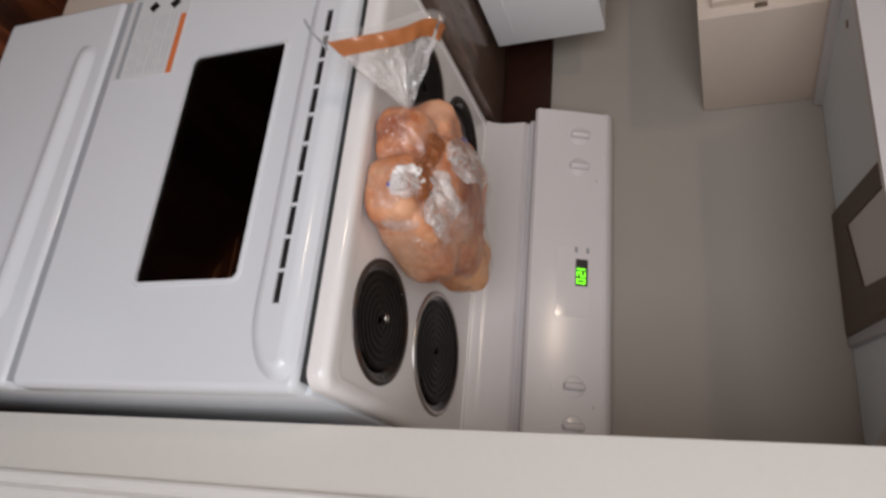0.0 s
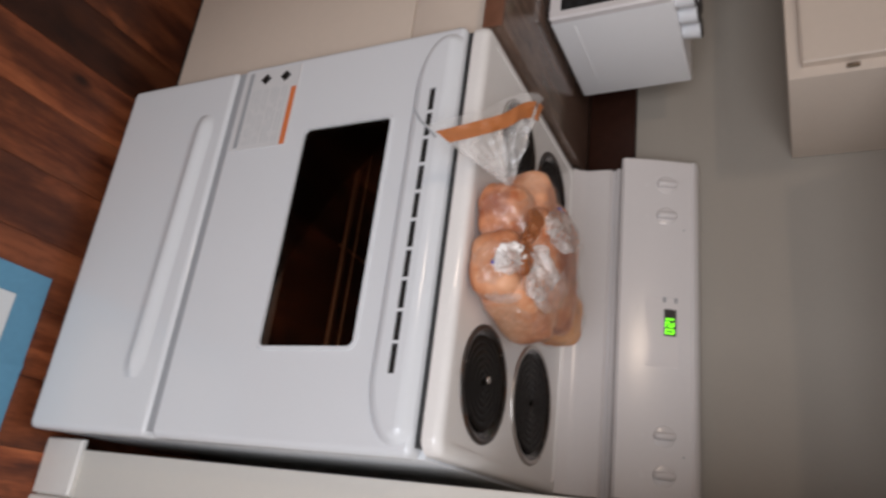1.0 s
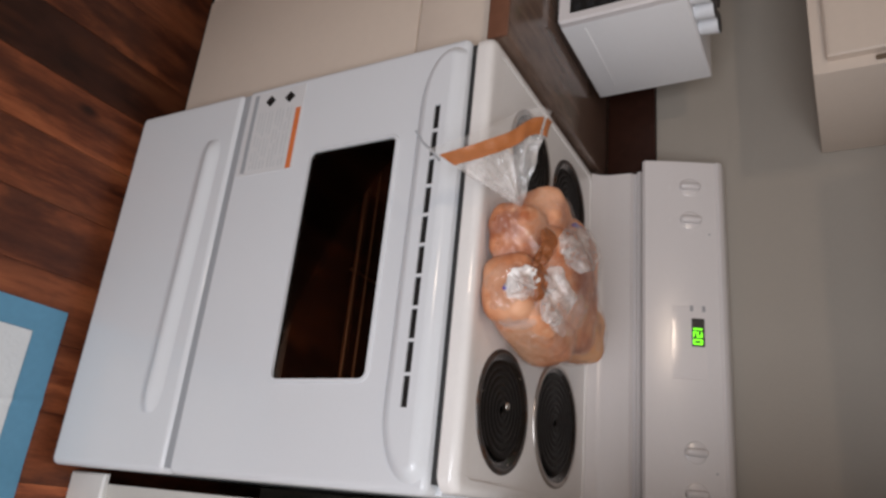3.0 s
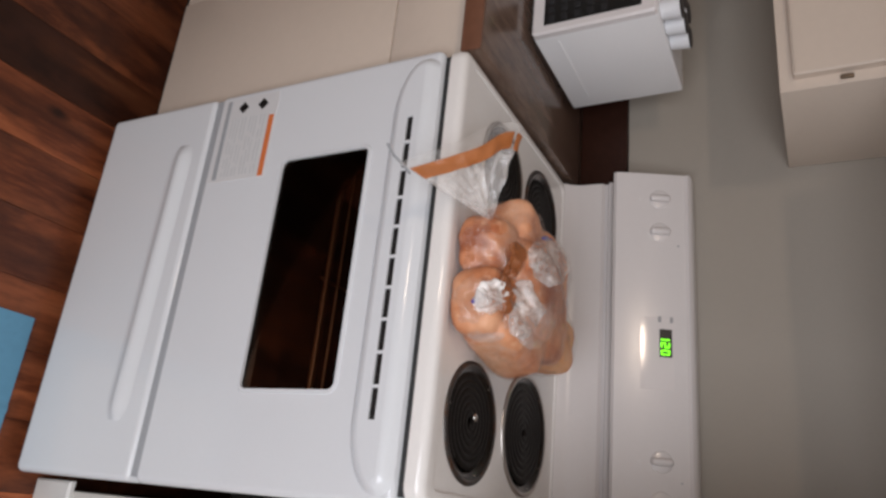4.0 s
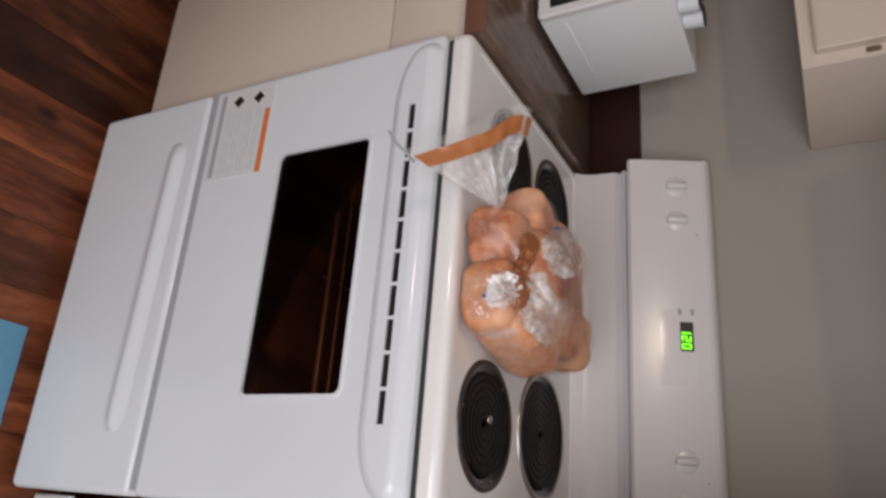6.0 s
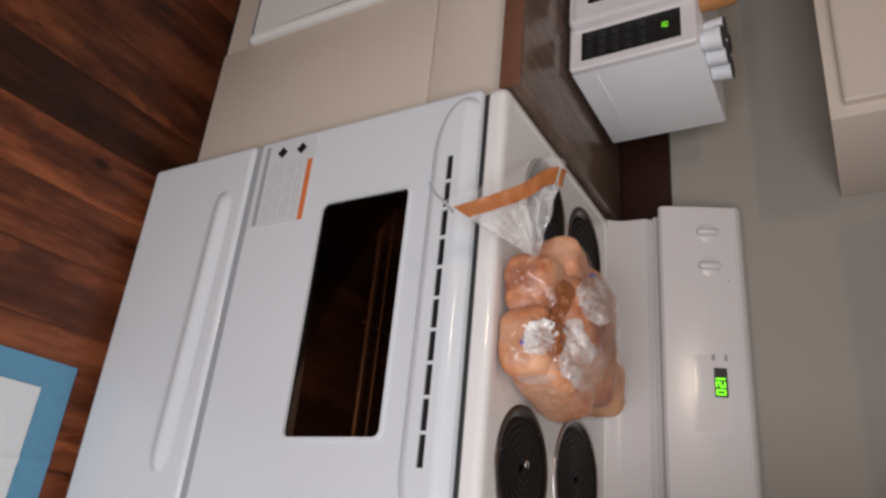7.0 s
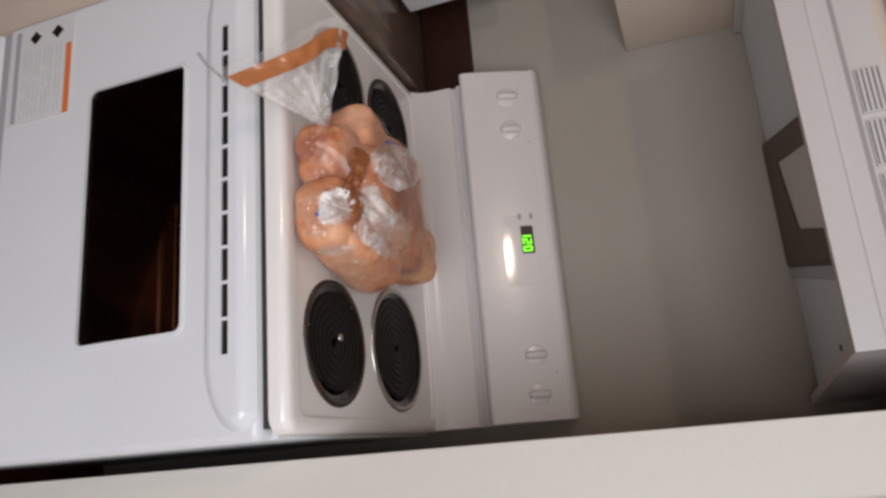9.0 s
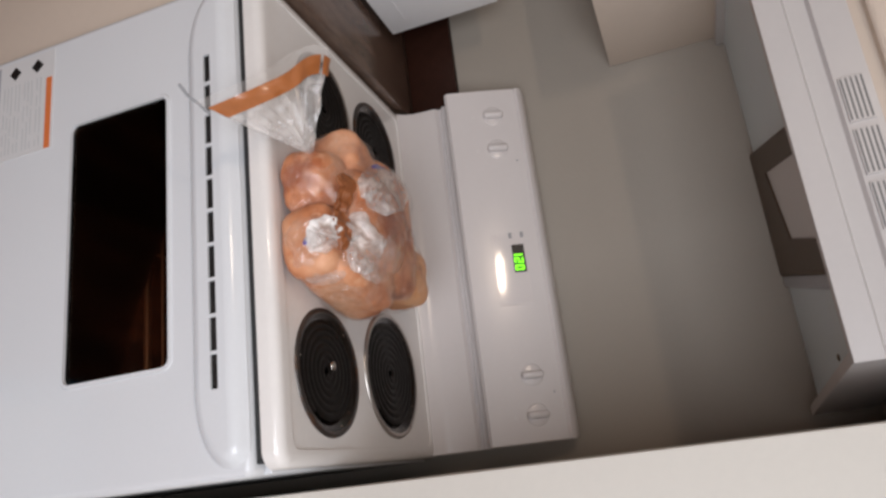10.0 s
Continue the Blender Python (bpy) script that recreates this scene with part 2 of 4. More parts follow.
def glass_material():
    m, t, p = nodes_of("tinted_oven_glass")
    out = t.nodes["Material Output"]
    tr = t.nodes.new("ShaderNodeBsdfTransparent")
    tr.inputs[0].default_value = (0.74, 0.63, 0.55, 1)
    gl = t.nodes.new("ShaderNodeBsdfGlossy")
    gl.inputs["Roughness"].default_value = 0.05
    gl.inputs["Color"].default_value = (0.45, 0.45, 0.45, 1)
    fr = t.nodes.new("ShaderNodeFresnel")
    fr.inputs[0].default_value = 1.45
    mx = t.nodes.new("ShaderNodeMixShader")
    link(t, fr.outputs[0], mx.inputs[0])
    link(t, tr.outputs[0], mx.inputs[1])
    link(t, gl.outputs[0], mx.inputs[2])
    link(t, mx.outputs[0], out.inputs["Surface"])
    return m


def glow_material(name, colour, strength):
    m, t, p = nodes_of(name)
    p.inputs["Base Color"].default_value = (*colour, 1)
    p.inputs["Emission Color"].default_value = (*colour, 1)
    p.inputs["Emission Strength"].default_value = strength
    return m


COUNTER, FLOOR = counter_material(), floor_material()
BREAD, BREAD_SEEDED = bread_material("golden_bread_crust", 0.0), bread_material("seeded_bread_crust", 0.85)
FILM = film_material("clear_bag_film", 0.11, 0.015, 30, 1.0, 0.08)
FILM_CLOUDY = film_material("cloudy_bag_film", 0.10, 0.38, 20, 0.7, 0.24)
FILM_WHITE = film_material("white_bunched_film", 0.04, 1.3, 30, 0.3)
FILM_HAZE = film_material("hazy_bag_film", 0.06, 0.14, 14, 0.4, 0.10)
FILM_MILK = film_material("milky_bag_mouth_side_film", 0.06, 0.62, 9, 0.2, 0.08)
FILM_MOUTH = film_material("clear_bag_mouth_film", 0.10, 0.14, 13, 0.4, 0.22)
FILM_LIP = film_material("clear_bag_lip_film", 0.04, 0.07, 12, 0.25)
GLASS = glass_material()
DIGITS_DIM = glow_material("dim_green_digits", (0.24, 0.8, 0.03), 0.5)
DIGITS = glow_material("green_digits", (0.22, 1.0, 0.02), 1.6)


# ---- shape helpers ----
def box(bm, lo, hi, bev=0.0, seg=2):
    """A box from corner to corner, its edges rounded by bev."""
    g = bmesh.ops.create_cube(bm, size=1.0)
    vs = g["verts"]
    for v in vs:
        v.co = Vector([lo[i] + (v.co[i] + 0.5) * (hi[i] - lo[i]) for i in range(3)])
    if bev:
        es = list({e for v in vs for e in v.link_edges})
        bmesh.ops.bevel(bm, geom=es, offset=bev, segments=seg, profile=0.5, affect="EDGES")
    return bm


def boxed(lo, hi, bev=0.0, seg=2):
    return box(bmesh.new(), lo, hi, bev, seg)


def rounded_rect(x0, y0, x1, y1, r, n=6):
    pts = []
    for cx, cy, a0 in ((x1 - r, y0 + r, -90), (x1 - r, y1 - r, 0), (x0 + r, y1 - r, 90), (x0 + r, y0 + r, 180)):
        for k in range(n + 1):
            a = radians(a0 + 90 * k / n)
            pts.append((cx + r * math.cos(a), cy + r * math.sin(a)))
    return pts


def circle(cx, cy, r, n=40):
    return [(cx + r * math.cos(2 * math.pi * k / n), cy + r * math.sin(2 * math.pi * k / n)) for k in range(n)]


def inset(poly, d):
    """The outline poly (anticlockwise) moved inward by d."""
    out, n = [], len(poly)
    for i in range(n):
        a, b, c = Vector(poly[i - 1]), Vector(poly[i]), Vector(poly[(i + 1) % n])
        e = (b - a).normalized() if (b - a).length > 1e-7 else Vector((0, 0))
        f = (c - b).normalized() if (c - b).length > 1e-7 else Vector((0, 0))
        t = e + f
        t = t.normalized() if t.length > 1e-7 else e
        k = d / max(0.6, t.dot(e)) if e.length > 0 else d
        out.append((b.x - t.y * k, b.y + t.x * k))
    return out


FRONT = Matrix(((1, 0, 0, 0), (0, 0, -1, 0), (0, 1, 0, 0), (0, 0, 0, 1)))  # plate in x and z that faces -y
UP = Matrix.Identity(4)  # plate in x and y that faces up
DOWN = Matrix(((1, 0, 0, 0), (0, 1, 0, 0), (0, 0, -1, 0), (0, 0, 0, 1)))


def plate(outer, holes, steps, m, hole_depth=0.01, close_back=False):
    """A plate with a shaped rim: steps are (inset, height) from back to front; the front has the holes cut through it."""
    bm = bmesh.new()
    loops = []
    if len(steps) > 2:
        steps = list(steps) + [(steps[-1][0] + 0.0025, steps[-1][1])]
    for d, w in steps:
        loops.append([bm.verts.new((x, y, w)) for x, y in inset(outer, d)])
    for a, b in zip(loops, loops[1:]):
        for i in range(len(a)):
            j = (i + 1) % len(a)
            bm.faces.new((a[i], a[j], b[j], b[i]))
    w = steps[-1][1]
    top = loops[-1]
    edges = [bm.edges.get((top[i], top[(i + 1) % len(top)])) for i in range(len(top))]
    for h in holes:
        vs = [bm.verts.new((x, y, w)) for x, y in h]
        edges += [bm.edges.new((vs[i], vs[(i + 1) % len(vs)])) for i in range(len(vs))]
        lo = [bm.verts.new((x, y, w - hole_depth)) for x, y in h]
        for i in range(len(vs)):
            j = (i + 1) % len(vs)
            bm.faces.new((vs[i], lo[i], lo[j], vs[j]))
    bmesh.ops.triangle_fill(bm, edges=edges, use_beauty=True, use_dissolve=False)
    if close_back:
        bm.faces.new(loops[0])
    bmesh.ops.recalc_face_normals(bm, faces=bm.faces)
    bmesh.ops.transform(bm, matrix=m, verts=bm.verts)
    return bm


def swept(profile, x0, x1, n=1):
    """A closed profile in (y, z) drawn out along x, with end caps."""
    bm = bmesh.new()
    a = [bm.verts.new((x0, y, z)) for y, z in profile]
    b = [bm.verts.new((x1, y, z)) for y, z in profile]
    for i in range(len(a)):
        j = (i + 1) % len(a)
        bm.faces.new((a[i], a[j], b[j], b[i]))
    bm.faces.new(a)
    bm.faces.new(b)
    bmesh.ops.recalc_face_normals(bm, faces=bm.faces)
    return bm


def lathe(profile, m=Matrix.Identity(4), n=40):
    """(radius, height) points turned round the z axis."""
    bm = bmesh.new()
    rings = []
    for r, z in profile:
        if r < 1e-6:
            rings.append([bm.verts.new((0, 0, z))])
        else:
            rings.append([bm.verts.new((r * math.cos(2 * math.pi * k / n), r * math.sin(2 * math.pi * k / n), z)) for k in range(n)])
    for a, b in zip(rings, rings[1:]):
        for i in range(n):
            j = (i + 1) % n
            q = [a[i % len(a)], a[j % len(a)], b[j % len(b)], b[i % len(b)]]
            q = list(dict.fromkeys(q))
            if len(q) > 2:
                bm.faces.new(q)
    bmesh.ops.recalc_face_normals(bm, faces=bm.faces)
    bmesh.ops.transform(bm, matrix=m, verts=bm.verts)
    return bm


def tube(bm, pts, r, n=8):
    """A round rod along pts."""
    rings = []
    for i, p in enumerate(pts):
        p = Vector(p)
        d = (Vector(pts[min(i + 1, len(pts) - 1)]) - Vector(pts[max(i - 1, 0)])).normalized()
        u = d.orthogonal().normalized() if abs(d.z) > 0.9 else d.cross(Vector((0, 0, 1))).normalized()
        w = d.cross(u)
        rings.append([bm.verts.new(p + r * (math.cos(2 * math.pi * k / n) * u + math.sin(2 * math.pi * k / n) * w)) for k in range(n)])
    for a, b in zip(rings, rings[1:]):
        for i in range(n):
            bm.faces.new((a[i], a[(i + 1) % n], b[(i + 1) % n], b[i]))
    bm.faces.new(rings[0])
    bm.faces.new(rings[-1])
    bmesh.ops.recalc_face_normals(bm, faces=bm.faces)
    return bm


def mesh_of(bm, name, material, smooth=True, sharp=40):
    me = bpy.data.meshes.new(name)
    bm.to_mesh(me)
    bm.free()
    me.materials.append(material)
    if smooth:
        me.polygons.foreach_set("use_smooth", [True] * len(me.polygons))
        me.set_sharp_from_angle(angle=radians(sharp))
    return me


def part(name, bm, material, parent, label="", sharp=40):
    ob = new(name, mesh_of(bm, name, material, sharp=sharp))
    ob.parent = parent
    return tagged(ob, label)


def thing(name, label, category, at=(0, 0, 0), group="", kind=""):
    ob = new(name)
    ob.location = at
    ob.empty_display_size = 0.05
    return tagged(ob, label, category, group, kind)


def solid(name, bm, material, label, category, kind="", sharp=40):
    return tagged(new(name, mesh_of(bm, name, material, sharp=sharp)), label, category, "", kind)


# ---- the room ----
X0, X1, Y0, YW, TOP = -2.3, 2.4, -3.4, 0.645, 2.42
solid("wall_north", boxed((X0, YW, 0), (X1, YW + 0.1, TOP)), WALL, "taupe painted kitchen wall behind the range", "wall", "structure")
solid("wall_west", boxed((X0 - 0.1, Y0, 0), (X0, YW + 0.1, TOP)), WALL, "plain taupe painted side wall", "wall", "structure")
solid("wall_east", boxed((X1, Y0, 0), (X1 + 0.1, YW + 0.1, TOP)), WALL_CREAM, "plain cream painted side wall", "wall", "structure")
solid("wall_south", boxed((X0 - 0.1, Y0 - 0.1, 0), (X1 + 0.1, Y0, TOP)), WALL_CREAM, "plain cream painted wall across the room", "wall", "structure")
solid("ceiling", boxed((X0 - 0.1, Y0 - 0.1, TOP), (X1 + 0.1, YW + 0.1, TOP + 0.1)), CEILING, "white painted flat ceiling", "ceiling", "structure")
# short wall beside the range, with a door casing on its face
RX, RY = 0.791, 0.088
solid("wall_return", boxed((RX, RY, 0), (X1, YW - 0.002, TOP), 0.003), WALL_CREAM, "cream painted wall end beside the range", "wall", "structure")
solid("baseboard", plate([(RX - 0.018, 0.0), (0.880, 0.0), (0.880, 0.105), (RX - 0.018, 0.105)], [], [(0, 0), (0, 0.008), (0.004, 0.012)],
                         Matrix.Translation((0, RY, 0)) @ FRONT), TRIM, "white painted baseboard with chipped edge", "baseboard", "structure")
casing = swept([(RY, 0.0), (RY - 0.010, 0.0), (RY - 0.013, 0.004), (RY - 0.013, 0.014), (RY - 0.009, 0.018), (RY - 0.016, 0.026),
                (RY - 0.018, 0.060), (RY - 0.015, 0.066), (RY, 0.066)], 0.0, 2.1)
bmesh.ops.transform(casing, matrix=Matrix(((0, 0, 1, 0.884), (0, 1, 0, 0), (1, 0, 0, 0), (0, 0, 0, 1))), verts=casing.verts)
bmesh.ops.recalc_face_normals(casing, faces=casing.faces)
solid("trim", casing, TRIM, "white painted door casing with a moulded profile", "casing", "structure", 25)

# ---- range ----
W = 0.759
stove = thing("range", "white freestanding electric coil range with storage drawer", "range")
for x0, x1 in ((0.0005, 0.03), (W - 0.03, W + 0.004)):
    part("side_wall", boxed((x0, 0.035, 0.045), (x1, 0.60, 0.884), 0.003), ENAMEL, stove)
part("back_wall", boxed((0.03, 0.52, 0.045), (W - 0.03, 0.60, 0.884)), ENAMEL, stove)
part("drawer_housing", boxed((0.03, 0.035, 0.045), (W - 0.03, 0.52, 0.365)), SHADOW_GAP, stove)
part("top_rail", boxed((0.03, 0.035, 0.80), (W - 0.03, 0.52, 0.868)), ENAMEL, stove)
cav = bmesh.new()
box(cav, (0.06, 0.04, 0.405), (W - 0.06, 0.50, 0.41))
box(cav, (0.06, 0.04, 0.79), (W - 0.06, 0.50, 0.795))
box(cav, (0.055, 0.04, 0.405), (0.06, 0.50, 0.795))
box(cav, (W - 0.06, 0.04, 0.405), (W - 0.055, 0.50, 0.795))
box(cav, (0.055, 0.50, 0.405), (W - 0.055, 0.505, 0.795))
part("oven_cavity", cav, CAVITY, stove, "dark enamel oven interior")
for zr in (0.625,):
    rack = bmesh.new()
    for k in range(4):
        y = 0.135 + 0.11 * k
        tube(rack, [(0.07, y, zr), (W - 0.07, y, zr)], 0.0022, 6)
    tube(rack, [(0.07, 0.095, zr + 0.004), (W - 0.07, 0.095, zr + 0.004)], 0.006, 10)
    for x in (0.075, 0.38, W - 0.075):
        tube(rack, [(x, 0.09, zr - 0.004), (x, 0.48, zr - 0.004)], 0.003, 6)
    part("oven_rack", rack, CHROME, stove, "chrome wire oven rack")
for x in (0.06, W - 0.06):
    for y in (0.08, 0.54):
        part("foot", lathe([(0, 0), (0.016, 0), (0.016, 0.01), (0.008, 0.014), (0.008, 0.05), (0, 0.05)], Matrix.Translation((x, y, 0)), 16), SHADOW_GAP, stove)

# storage drawer
drawer = part("drawer", plate(rounded_rect(-0.003, 0.034, W + 0.006, 0.346, 0.014, 4), [],
                              [(0, -0.034), (0, -0.011), (0.0015, -0.006), (0.005, -0.002), (0.010, 0)], FRONT, close_back=True), ENAMEL, stove, "white storage drawer front")
bm = bmesh.new()
N, M = 40, 10
rows_v = []
for i in range(N + 1):
    u = i / N
    x = 0.099 + 0.563 * u
    env = min(1.0, math.sin(math.pi * min(u, 1 - u) / 0.16) if min(u, 1 - u) < 0.08 else 1.0) ** 0.5
    zc, half = 0.283 - 0.009 * u, 0.030 * (0.55 + 0.45 * env)
    rows_v.append([bm.verts.new((x, -0.0003 - 0.012 * env * math.sin(math.pi * (j / M) ** 1.25) ** 1.8, zc - half + 2 * half * j / M)) for j in range(M + 1)])
for a, b in zip(rows_v, rows_v[1:]):
    for j in range(M):
        bm.faces.new((a[j], b[j], b[j + 1], a[j + 1]))
bmesh.ops.recalc_face_normals(bm, faces=bm.faces)
part("drawer_pull", bm, ENAMEL, drawer, "raised moulded pull along the drawer")
# grey strip fills the seam in place of its shade
part("drawer_gap_shade", boxed((0.004, 0.006, 0.344), (W - 0.004, 0.034, 0.361)), TRIM_GREY, stove, "grey strip coloured as the shade between drawer and door")

# oven door with its window
WIN = rounded_rect(0.1755, 0.5585, 0.6015, 0.749, 0.012, 5)
door = part("oven_door", plate(rounded_rect(-0.003, 0.359, W + 0.006, 0.877, 0.014, 4), [inset(WIN, -0.006)],
                               [(0, -0.034), (0, -0.011), (0.0015, -0.006), (0.005, -0.002), (0.010, 0)], FRONT, hole_depth=0.030), ENAMEL, stove, "white oven door with dark window")
part("window_rim", plate(inset(WIN, -0.007), [WIN], [(0, -0.006), (0, 0.0), (0.0022, 0.0028)], FRONT, hole_depth=0.006), ENAMEL, door, "raised white rim round the window")
part("window_pane", plate(inset(WIN, -0.003), [], [(0, -0.007), (0, -0.003)], FRONT, close_back=True), GLASS, door, "dark tinted oven glass")


def eyebrow():
    """The outline of the raised handle: flat along the bottom, its ends curving up."""
    pts, n = [], 14
    zb, zt, xa, xb, c = 0.792, 0.873, 0.016, W - 0.010, 0.026
    zc = zt - c
    for cx, r1, r2, a0 in ((xa + 0.11, 0.11, zc - zb, 180), (xb - 0.11, 0.11, zc - zb, 270), (xb - c, c, c, 0), (xa + c, c, c, 90)):
        for k in range(n + 1):
            a = radians(a0 + 90 * k / n)
            pts.append((cx + r1 * math.cos(a), zc + r2 * math.sin(a)))
    return [p for p, q in zip(pts, pts[1:] + pts[:1]) if math.dist(p, q) > 1e-5]


slots = []
for k in range(10):
    x0 = 0.1375 + 0.0514 * k
    slots.append([(x0, 0.829), (x0 + 0.0465, 0.829), (x0 + 0.0465, 0.8405), (x0, 0.8405)])
handle = part("door_handle", plate(eyebrow(), slots, [(-0.003, -0.001), (0.0, 0.002), (0.003, 0.0055), (0.007, 0.010), (0.012, 0.0138), (0.019, 0.016)], FRONT, hole_depth=0.005),
              ENAMEL, door, "raised white handle with a row of vent slots", 50)
# black sheet close behind the slots, for the darkness of the recess
part("vent_shade_backing", boxed((0.12, -0.0125, 0.825), (0.67, -0.010, 0.845)), BLACK, handle, "black sheet coloured as the shade behind the vent slots")
# dark strip stands in for the shade between door and cooktop
part("door_gap_shade", boxed((0.010, 0.012, 0.868), (W - 0.010, 0.04, 0.890)), SHADOW_GAP, stove, "dark strip coloured as the shade in the gap under the cooktop")

# warning label
label = part("warning_label", boxed((0.013, -0.0012, 0.374), (0.200, 0.0002, 0.516)), LABEL, door, "white warning label with orange stripe")
part("stripe", boxed((0.066, -0.0022, 0.500), (0.199, -0.001, 0.5115)), ORANGE, label)
part("stripe", boxed((0.016, -0.0022, 0.384), (0.194, -0.001, 0.394)), TRIM_GREY, label)
ink = random.Random(9)
for z in (0.404, 0.412, 0.420, 0.430, 0.438, 0.450, 0.458, 0.466, 0.478, 0.486):
    a = 0.060
    while a < 0.182:
        b = min(0.190, a + 0.02 + 0.05 * ink.random())
        part("print_bar", boxed((a, -0.0018, z), (b, -0.001, z + 0.0035)), LABEL_INK, label)
        a = b + 0.004 + 0.01 * ink.random()
for x, z in ((0.036, 0.478), (0.036, 0.428)):
    part("symbol", plate([(x - 0.013, z), (x, z - 0.013), (x + 0.013, z), (x, z + 0.013)], [], [(0, 0.0008), (0, 0.002)], FRONT), BLACK, label)

# cooktop
PANS = ((0.623, 0.148, 0.098), (0.608, 0.388, 0.114), (0.150, 0.412, 0.098), (0.152, 0.200, 0.098))
holes = [circle(x, y, r - 0.006) for x, y, r in PANS]
deck = rounded_rect(0.0, 0.0, W, 0.60, 0.026, 6)
field = rounded_rect(0.022, 0.030, W - 0.022, 0.548, 0.02, 5)
cook = part("cooktop", plate(deck, [field], [(0.006, 0.888), (0.0, 0.893), (0.0, 0.908), (0.003, 0.9165), (0.009, 0.9205), (0.016, 0.9215)], UP, hole_depth=0.003), ENAMEL_TOP, stove, "white enamel cooktop with four burners", 50)
part("cooktop_field", plate(inset(field, -0.006), holes, [(0, 0.911), (0, 0.9165), (0.006, 0.9185)], UP, hole_depth=0.012), ENAMEL_TOP, cook)
for k, (x, y, r) in enumerate(PANS):
    m = Matrix.Translation((x, y, 0.9185))
    pan = part("drip_pan", lathe([(r - 0.008, 0.003), (r - 0.016, 0.001), (r - 0.022, -0.006), (r * 0.62, -0.020), (r * 0.3, -0.026), (0.02, -0.027), (0.018, -0.03), (0, -0.03)], m, 48),
               PAN, cook, "black burner drip pan with baked-on stains", 60)
    part("trim_ring", lathe([(r, 0.0), (r - 0.001, 0.003), (r - 0.005, 0.0042), (r - 0.009, 0.003), (r - 0.010, 0.001)], m, 48), RING_CLEAN if k in (1, 3) else RING, pan, "dull chrome trim ring" if k in (1, 3) else "grimy blackened trim ring", 60)
    coil = bmesh.new()
    turns = 7 if r > 0.11 else 6
    rin, rout = 0.007, r - 0.020
    pts = []
    for i in range(turns * 28 + 1):
        a = 2 * math.pi * i / 28
        rr = rin + (rout - rin) * i / (turns * 28)
        pts.append((x + rr * math.cos(a + x * 9), y + rr * math.sin(a + x * 9), 0.9165))
    tube(coil, pts, 0.58 * (rout - rin) / turns, 8)
    for v in coil.verts:
        v.co.z = 0.9165 + 0.35 * (v.co.z - 0.9165)
    part("burner_coil", coil, COIL, pan, "dark electric burner coil", 60)
    spider = bmesh.new()
    for i in range(3):
        a = 2 * math.pi * i / 3 + math.pi / 3 + 2.2 * x
        e, f = rout + 0.003, rout + 0.008
        tube(spider, [(x, y, 0.908), (x + rout * math.cos(a), y + rout * math.sin(a), 0.908), (x + e * math.cos(a), y + e * math.sin(a), 0.914), (x + f * math.cos(a), y + f * math.sin(a), 0.9195)], 0.0026, 6)
    # off-centre cap added on this burner alone, to make its bright glint
    if k == 0:
        part("medallion", lathe([(0.007, -0.004), (0.0068, 0.001), (0.005, 0.0025), (0, 0.003)], m @ Matrix.Translation((-0.010, 0.016, 0)), 24), STEEL, pan, "small steel cap added near the coil centre for a glint", 60)
    part("coil_support", spider, STEEL, pan, "bright steel coil support")

# backguard with its controls
PANEL_Z = [1.050 + 0.008 * k for k in range(18)]
PANEL_LEAN = [float(np.interp(z, [1.05, 1.075, 1.095, 1.106, 1.14, 1.186], [20, 21, 21.8, 22.4, 24, 25.5])) for z in PANEL_Z]
PANEL_Y = [0.528]
for k in range(1, len(PANEL_Z)):
    PANEL_Y.append(PANEL_Y[-1] + 0.008 * math.tan(radians(0.5 * (PANEL_LEAN[k - 1] + PANEL_LEAN[k]))))
prof = [(0.553, 0.915), (0.556, 0.924), (0.566, 0.935), (0.574, 0.955), (0.578, 1.004), (0.586, 1.010), (0.586, 1.016), (0.577, 1.020), (0.577, 1.028), (0.584, 1.032),
        (0.584, 1.036), (0.546, 1.039), (0.532, 1.043), *zip(PANEL_Y, PANEL_Z), (0.584, 1.193), (0.590, 1.198), (0.598, 1.200), (0.625, 1.200), (0.632, 1.194), (0.632, 0.915)]
guard = part("backguard", swept(prof, 0.004, W - 0.004), PANEL_WHITE, stove, "white control backguard with curved panel", 30)
bg_bev = guard.modifiers.new("edge", "BEVEL")
bg_bev.width, bg_bev.segments, bg_bev.limit_method, bg_bev.angle_limit = 0.008, 3, "ANGLE", radians(75)


def on_panel(x, z, out=0.0):
    """A matrix on the control panel at x and height z, its z axis pointing out of the panel."""
    y, lean = float(np.interp(z, PANEL_Z, PANEL_Y)), float(np.interp(z, PANEL_Z, PANEL_LEAN))
    return Matrix.Translation((x, y - out, z)) @ Matrix.Rotation(radians(-lean), 4, "X") @ FRONT


bm = bmesh.new()
pad_rows = [[bm.verts.new(on_panel(x, 1.100 + 0.0068 * k) @ Vector((0, 0, h))) for x, h in ((0.338, -0.001), (0.339, 0.0012), (0.487, 0.0012), (0.488, -0.001))] for k in range(10)]
for a, b in zip(pad_rows, pad_rows[1:]):
    for i in range(3):
        bm.faces.new((a[i], a[i + 1], b[i + 1], b[i]))
part("touch_panel", bm, TOUCH, guard, "glossy pale touch pad area", 60)
disp = part("clock_display", plate(rounded_rect(-0.029, -0.0125, 0.029, 0.0125, 0.001, 2), [], [(0, -0.003), (0, 0.0032)], on_panel(0.392, 1.146)), BLACK, guard, "black clock display with green digits")


